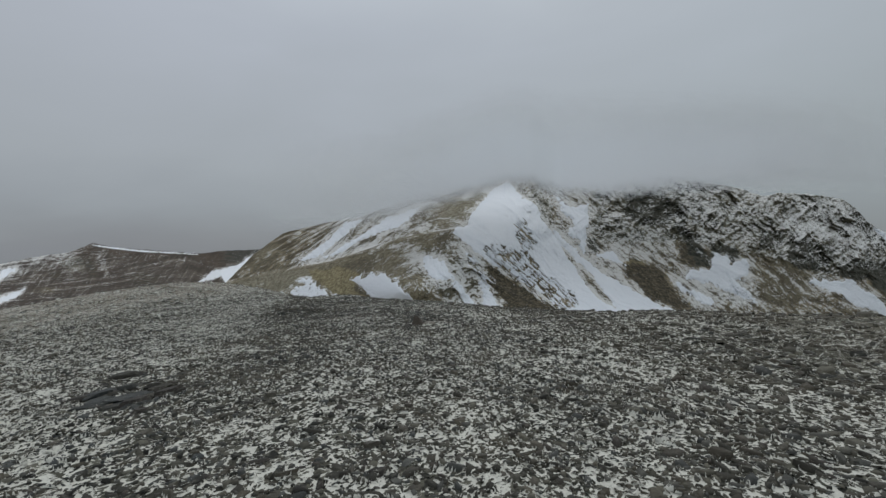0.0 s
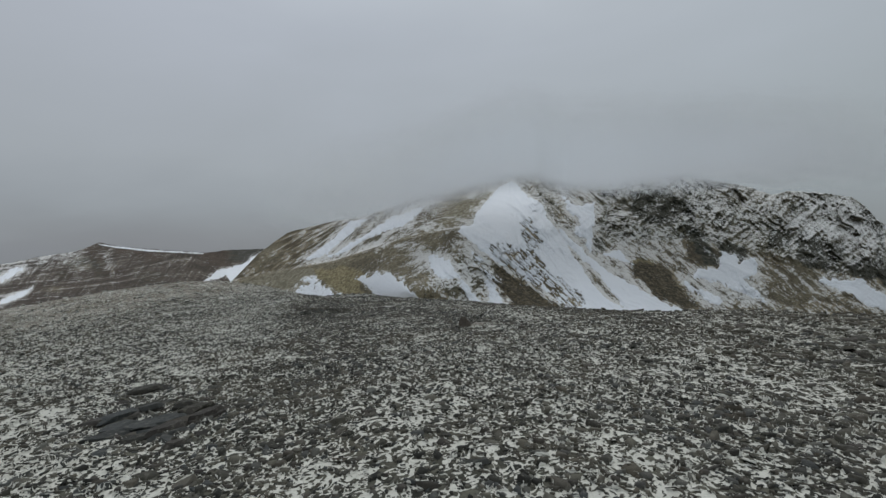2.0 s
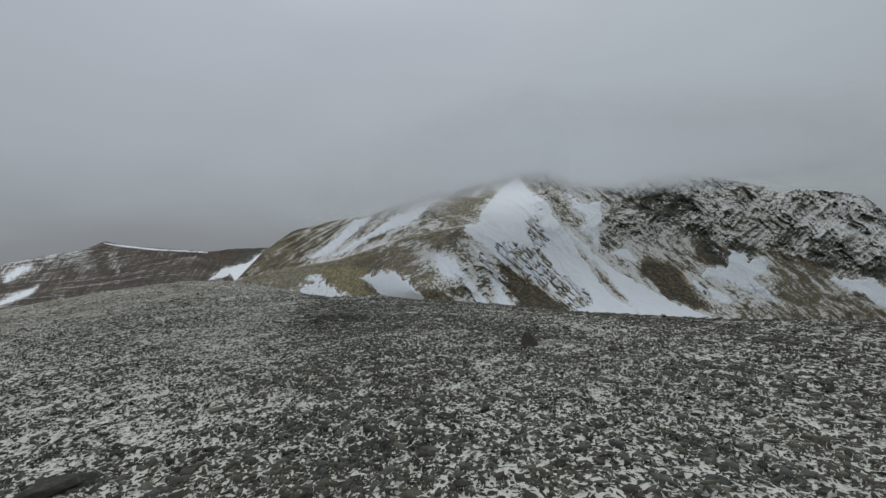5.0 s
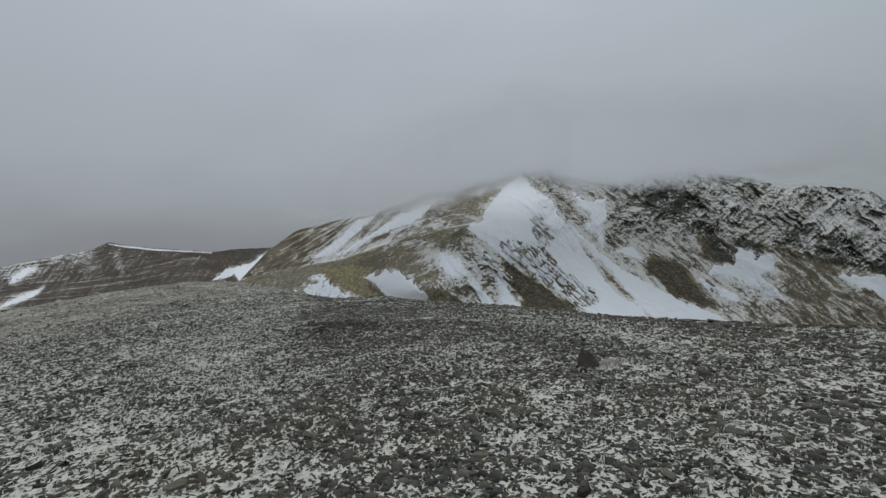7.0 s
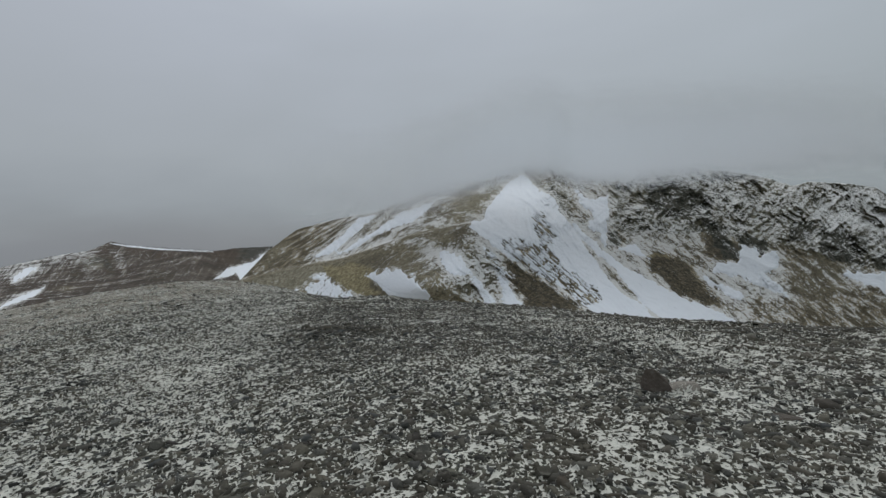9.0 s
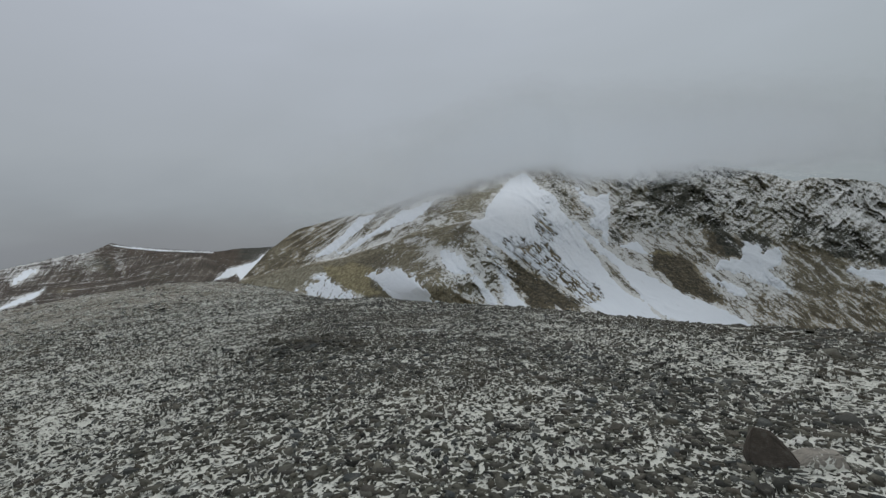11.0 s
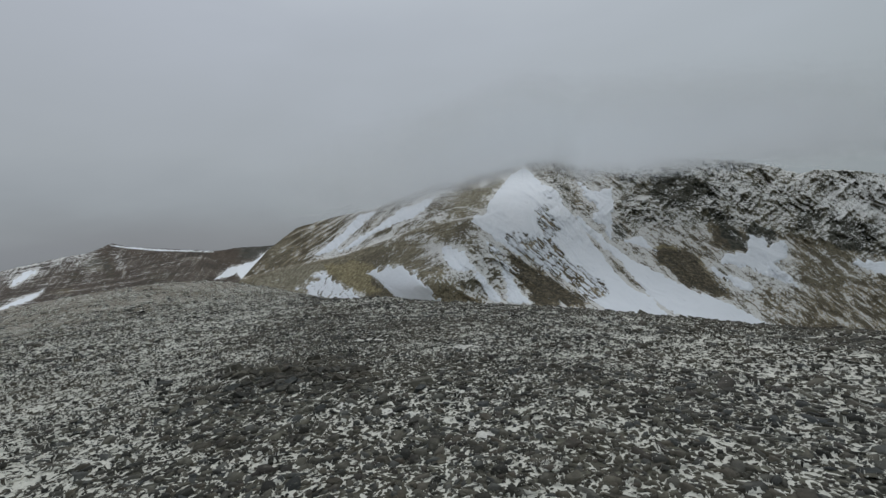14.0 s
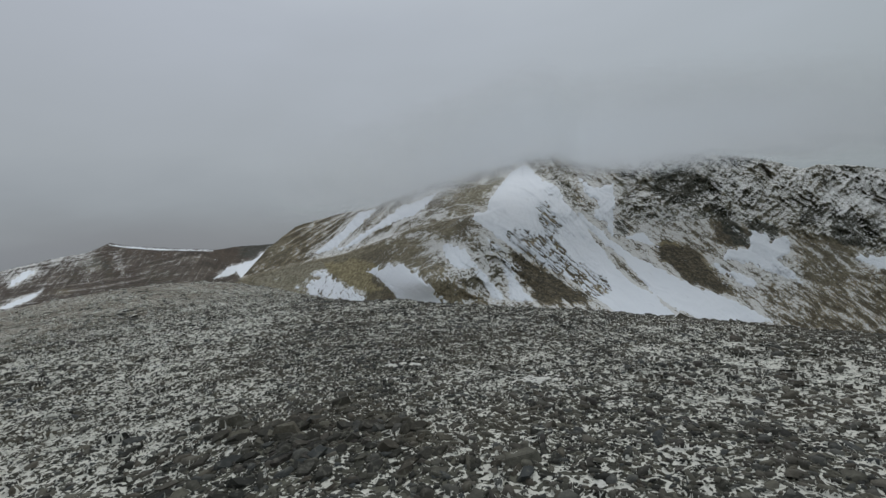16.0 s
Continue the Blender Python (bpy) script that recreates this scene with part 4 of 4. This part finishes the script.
def lay(name, me, x, y, turn, tilt=(0, 0), sink=0.0, label="", category="rock", group=""):
    """Set a stone on the ground, sunk a little, leaning with the slope."""
    e = 0.2
    sx, sy = float(ridge(x + e, y) - ridge(x - e, y)) / (2 * e), float(ridge(x, y + e) - ridge(x, y - e)) / (2 * e)
    ob = new(name, me)
    ob.matrix_world = Matrix.Translation((x, y, float(lumpy(np.array([x]), np.array([y]))[0]) - sink)) @ Euler((math.atan(sy) + tilt[0], -math.atan(sx) + tilt[1], turn)).to_matrix().to_4x4()
    return tagged(ob, label, category, group)


def outcrop(x, y, label):
    """An empty at the foot of an outcrop, to carry its plates."""
    ob = new("slate_outcrop")
    ob.matrix_world = Matrix.Translation((x, y, float(lumpy(np.array([x]), np.array([y]))[0])))
    return tagged(ob, label, "rock outcrop")


def lay_part(name, me, whole, x, y, turn, tilt, sink):
    """Set a plate of an outcrop into the ground, leaning with the slope."""
    e = 0.2
    sx, sy = float(ridge(x + e, y) - ridge(x - e, y)) / (2 * e), float(ridge(x, y + e) - ridge(x, y - e)) / (2 * e)
    ob = new(name, me)
    ob.parent = whole
    at = Matrix.Translation((x, y, float(lumpy(np.array([x]), np.array([y]))[0]) - sink)) @ Euler((math.atan(sy) + tilt[0], -math.atan(sx) + tilt[1], turn)).to_matrix().to_4x4()
    ob.matrix_basis = whole.matrix_world.inverted() @ at


# x, y, size, flatness, plates, turn, sink, colour, label
ROCKS_BOULDER = [
    (-1.03, 15.19, 0.22, 0.40, 1, 2.6, 0.02, RUSTY, "small brown stone beside the boulder"),
    (-4.32, 8.36, 0.30, 0.45, 1, 2.0, 0.02, SLATE, "upright angular slate stone"),
    (-2.11, 8.51, 0.30, 0.30, 1, 0.1, 0.02, SLATE, "dark slate stone at the edge of a snow patch"),
    (-2.67, 7.95, 0.36, 0.40, 1, 1.2, 0.02, SLATE, "blocky dark slate stone in snow"),
    (-0.82, 4.81, 0.34, 0.50, 1, 0.6, 0.03, SLATE, "angular stone capped with snow"),
    (-2.26, 4.24, 0.24, 0.42, 1, 1.4, 0.02, SLATE, "rounded dark grey stone on gravel"),
    (-0.45, 3.91, 0.22, 0.45, 1, 2.4, 0.02, SLATE, "smooth dark grey stone on gravel"),
    (-1.32, 14.46, 0.30, 0.50, 1, 0.8, 0.02, SLATE, "upright dark stone standing out from the gravel"),
]
ROCKS_TRACK = [
    (-6.99, 11.06, 0.34, 0.36, 1, 0.5, 0.02, SLATE, "dark rounded slate stone in snow"),
    (-6.33, 10.78, 0.40, 0.34, 1, 0.9, 0.02, SLATE, "broad dark slate stone in snow"),
    (-2.37, 10.58, 0.22, 0.50, 1, 1.1, 0.01, SLATE, "small upright dark stone"),
    (-6.16, 11.62, 0.32, 0.30, 1, 2.2, 0.02, SLATE, "tilted slate flake on snow"),
    (-3.36, 10.96, 0.26, 0.40, 1, 0.3, 0.02, SLATE, "grey slate stone on gravel"),
    (-3.95, 18.35, 0.32, 0.42, 1, 0.7, 0.02, SLATE, "dark slate stone standing above the gravel"),
    (-2.91, 16.53, 0.24, 0.36, 1, 1.7, 0.02, SLATE, "flat grey stone in a snow patch"),
    (-2.03, 16.70, 0.30, 0.40, 1, 2.9, 0.02, SLATE, "grey rounded stone in snow"),
    (-2.39, 16.59, 0.26, 0.30, 1, 0.2, 0.02, SLATE, "dark slate flake in snow"),
    (-9.72, 22.81, 0.50, 0.55, 1, 0.6, 0.03, SLATE, "pointed dark slate outcrop above the snow"),
]
ROCKS_RIB = [
    (-8.98, 22.53, 0.46, 0.34, 2, 0.2, 0.03, SLATE, "jagged dark slate outcrop"),
    (-8.22, 22.17, 0.44, 0.32, 2, 0.45, 0.03, SLATE, "broken dark slate outcrop with snow between its plates"),
    (-10.79, 22.89, 0.50, 0.28, 2, 0.1, 0.03, SLATE, "low dark slate outcrop in snow"),
    (-5.52, 21.45, 0.66, 0.18, 2, 0.25, 0.03, SLATE, "split slate slab lying on gravel"),
    (-5.41, 19.92, 0.34, 0.30, 1, 1.0, 0.02, SLATE, "flat slate stone beside a snow patch"),
    (-7.82, 23.20, 0.42, 0.30, 2, 0.7, 0.03, SLATE, "dark layered slate rock"),
    (-2.39, 10.50, 0.24, 0.50, 1, 0.3, 0.01, SLATE, "small black upright stone ringed with snow"),
    (0.06, 13.70, 0.62, 0.20, 1, 0.1, 0.02, RUSTY, "long pale brown flat stone on the gravel"),
    (1.65, 20.56, 0.45, 0.40, 1, 0.4, 0.02, SLATE, "dark stone on the open slope"),
]
ROCKS = ROCKS_BOULDER + ROCKS_TRACK + ROCKS_RIB
for k, (x, y, size, flat, plates, turn, sink, colour, label) in enumerate(ROCKS):
    lay("rock", rock_mesh("rock", size, flat, 300 + k, plates, 6 + k % 4, colour, 0.6, 0.012, 0.34 if flat > 0.5 else 0.1), x, y, turn, (0.08 * math.sin(k), 0.08 * math.cos(2 * k)), sink, label)


def boulder_mesh(length, deep, high, material):
    """A wedge of rock: a flat head at one end, its back sloping down to a toe."""
    bm = bmesh.new()
    for x, y, z in ((-0.50, -0.42, -0.1), (0.55, -0.36, -0.1), (0.50, 0.45, -0.1), (-0.46, 0.5, -0.1), (-0.38, -0.12, 0.98), (-0.03, -0.10, 0.95), (0.08, 0.26, 0.80), (-0.32, 0.34, 0.90), (0.36, -0.05, 0.34), (-0.52, 0.0, 0.35)):
        bm.verts.new((x * length, y * deep, z * high))
    bmesh.ops.convex_hull(bm, input=list(bm.verts))
    bmesh.ops.delete(bm, geom=[v for v in bm.verts if not v.link_faces], context="VERTS")
    bmesh.ops.bevel(bm, geom=list(bm.edges), offset=0.012, segments=2, affect="EDGES", clamp_overlap=True)
    bmesh.ops.subdivide_edges(bm, edges=[e for e in bm.edges if e.calc_length() > 0.1], cuts=2, use_grid_fill=True)
    bmesh.ops.triangulate(bm, faces=list(bm.faces))
    for v in bm.verts:
        v.co += 0.016 * noise.noise_vector(v.co * 9)
    bmesh.ops.recalc_face_normals(bm, faces=list(bm.faces))
    me = bpy.data.meshes.new("boulder")
    bm.to_mesh(me)
    bm.free()
    banked(me, [min(1.0, max(0.0, 0.6 - 3 * v.co.z / high)) for v in me.vertices])
    me.materials.append(material)
    return me


lay("boulder", boulder_mesh(0.44, 0.28, 0.34, RUSTY), -0.89, 14.96, -0.25, (0, 0), 0.02, "large rust-brown angular boulder standing on snowy gravel", "rock")

lay("rock", boulder_mesh(0.46, 0.34, 0.13, PALE), -0.53, 14.93, 2.9, (0.12, 0), 0.0, "pale flat slab leaning beside the brown boulder", "rock")

# the broken rib of slate: plates on edge, all leaning one way
rib_rng = random.Random(5)
rib = outcrop(-7.9, 21.9, "broken rib of dark tilted slate plates standing clear of snow")
for k in range(150):
    x, y = -7.9 + rib_rng.gauss(0, 1.1), 21.9 + rib_rng.gauss(0, 0.66)
    me = rock_mesh("slate_plate", rib_rng.uniform(0.14, 0.40), rib_rng.uniform(0.14, 0.34), 700 + k, 1, 5 + k % 3, BEDROCK if k % 3 else SLATE, rib_rng.uniform(0.35, 0.6), 0.008)
    lay_part("slate_plate", me, rib, x, y, 0.75 + rib_rng.gauss(0, 0.4), (rib_rng.uniform(0.2, 1.0), rib_rng.gauss(0, 0.2)), -0.01)

# flat bedrock breaking through the gravel, its strata all running one way
BEDS = [(-5.78, 6.82, 0.80), (-5.58, 7.04, 0.90), (-5.44, 7.29, 0.95), (-5.12, 7.56, 0.74), (-5.13, 7.12, 0.73), (-6.22, 7.46, 0.79), (-6.41, 7.34, 0.58), (-6.79, 8.86, 0.85), (-6.16, 8.14, 0.68), (-5.45, 7.85, 0.57), (-4.71, 6.44, 0.36), (-5.05, 6.78, 0.62), (-5.35, 6.62, 0.55), (-4.82, 7.22, 0.60), (-5.95, 7.12, 0.66), (-6.02, 7.78, 0.52)]
beds = outcrop(-5.6, 7.3, "flat dark bedrock slabs breaking through snowy gravel")
for k, (x, y, size) in enumerate(BEDS):
    me = rock_mesh("bedrock_slab", 0.95 * size, 0.085 / size, 900 + k, 1 + k % 2, 6 + k % 3, BEDROCK, 0.50 + 0.08 * (k % 3), 0.010, -0.05)
    lay_part("bedrock_slab", me, beds, x, y, 0.62 + 0.09 * math.sin(3 * k), (0.05 * math.sin(5 * k), 0.05 * math.cos(7 * k)), -0.022)

# loose stones that stand out one by one along the way
STONE_SHAPES = [rock_mesh("stone", 0.22, 0.24 + 0.05 * (k % 4), 500 + k, 1, 7 + k % 3, SLATE) for k in range(14)]
STONE_WORDS = ["flat dark slate stone half sunk in snowy gravel", "grey angular slate stone lying loose on gravel", "dark rounded stone rimmed with snow"]
stone_rng = random.Random(12)
laid = 0
while laid < 260:
    t = stone_rng.random()
    y = 3.2 + 24 * t
    x = -2.6 - 0.22 * y + stone_rng.gauss(0, 1.9 + 0.14 * y)
    if any(math.hypot(x - r[0], y - r[1]) < 0.55 * r[2] + 0.2 for r in ROCKS):
        continue
    k = stone_rng.randrange(len(STONE_SHAPES))
    ob = lay("stone", STONE_SHAPES[k], x, y, stone_rng.uniform(0, 6.28), (stone_rng.gauss(0, 0.1), stone_rng.gauss(0, 0.1)), 0.015, STONE_WORDS[k % 3], "stone", "loose stones on the ridge")
    ob.scale = (stone_rng.uniform(0.7, 1.5),) * 3
    laid += 1


# ---------------------------------------------------------------- snow lying on the ridge
def ground_snow_material():
    k = Mat("wind_crust")
    p = k.place()
    grain = k.noise(p, 26.0, 5.0, 0.7)
    color = k.mix(grain, (0.42, 0.415, 0.37), (0.80, 0.79, 0.73))
    return k.surface(color, 0.8, k.bump(grain, 0.6, 0.03), 0.2)


CRUST = ground_snow_material()


def drift(x0, y0, size, seed):
    """A thin ragged rag of snow over the gravel, its edge sinking between the stones."""
    n, m = 46, 14
    a = np.linspace(0, 2 * np.pi, n, endpoint=False)
    s = np.linspace(0, 1, m)
    A, S = np.meshgrid(a, s)
    R = 0.5 * size * S * (1 + 0.45 * fbm(np.cos(A) * 1.6 + seed, np.sin(A) * 1.6, 4, 200 + seed, 0.65))
    x, y = x0 + R * np.cos(A) * 1.25, y0 + R * np.sin(A) * 0.85
    high = 0.050 * (1 - S**2) - 0.034 + 0.042 * fbm(x * 8, y * 8, 4, 210 + seed, 0.6)
    me = sheet("snow_drift", np.stack([x, y, lumpy(x, y) + high], -1), m, n, CRUST, wrap=True)
    shade_smooth(me)
    return tagged(new("snow_drift", me), "thin ragged patch of wind-crusted snow on the gravel", "snow patch", "snow rags on the ridge")


for k, (x, y, size) in enumerate([
    (-5.56, 20.08, 0.42),
    (-6.47, 20.7, 0.27),
    (-6.92, 26.48, 0.58),
    (-2.66, 25.26, 0.92),
    (-4.79, 20.91, 0.27),
    (-3.89, 21.43, 0.36),
    (-4.73, 24.21, 0.93),
    (-7.29, 25.77, 0.91),
    (-5.72, 20.34, 0.45),
    (-4.75, 19.8, 0.36),
    (-2.52, 18.08, 0.26),
    (-0.3, 15.28, 0.37),
    (-0.85, 4.97, 0.31),
    (0.01, 6.84, 0.30),
    (-2.61, 11.57, 0.25),
    (-1.6, 11.66, 0.21),
    (-3.73, 8.77, 0.30),
    (-3.93, 7.69, 0.24),
    (-2.06, 16.98, 0.31),
    (-2.48, 17.13, 0.22),
    (-4.62, 19.47, 0.37),
    (-7.34, 24.83, 0.47),
    (-13.88, 27.66, 0.65),
    (-22.53, 42.13, 0.71),
    (-27.29, 32.2, 0.68),
    (-22.57, 41.23, 0.77),
]):
    drift(x, y, size, k)
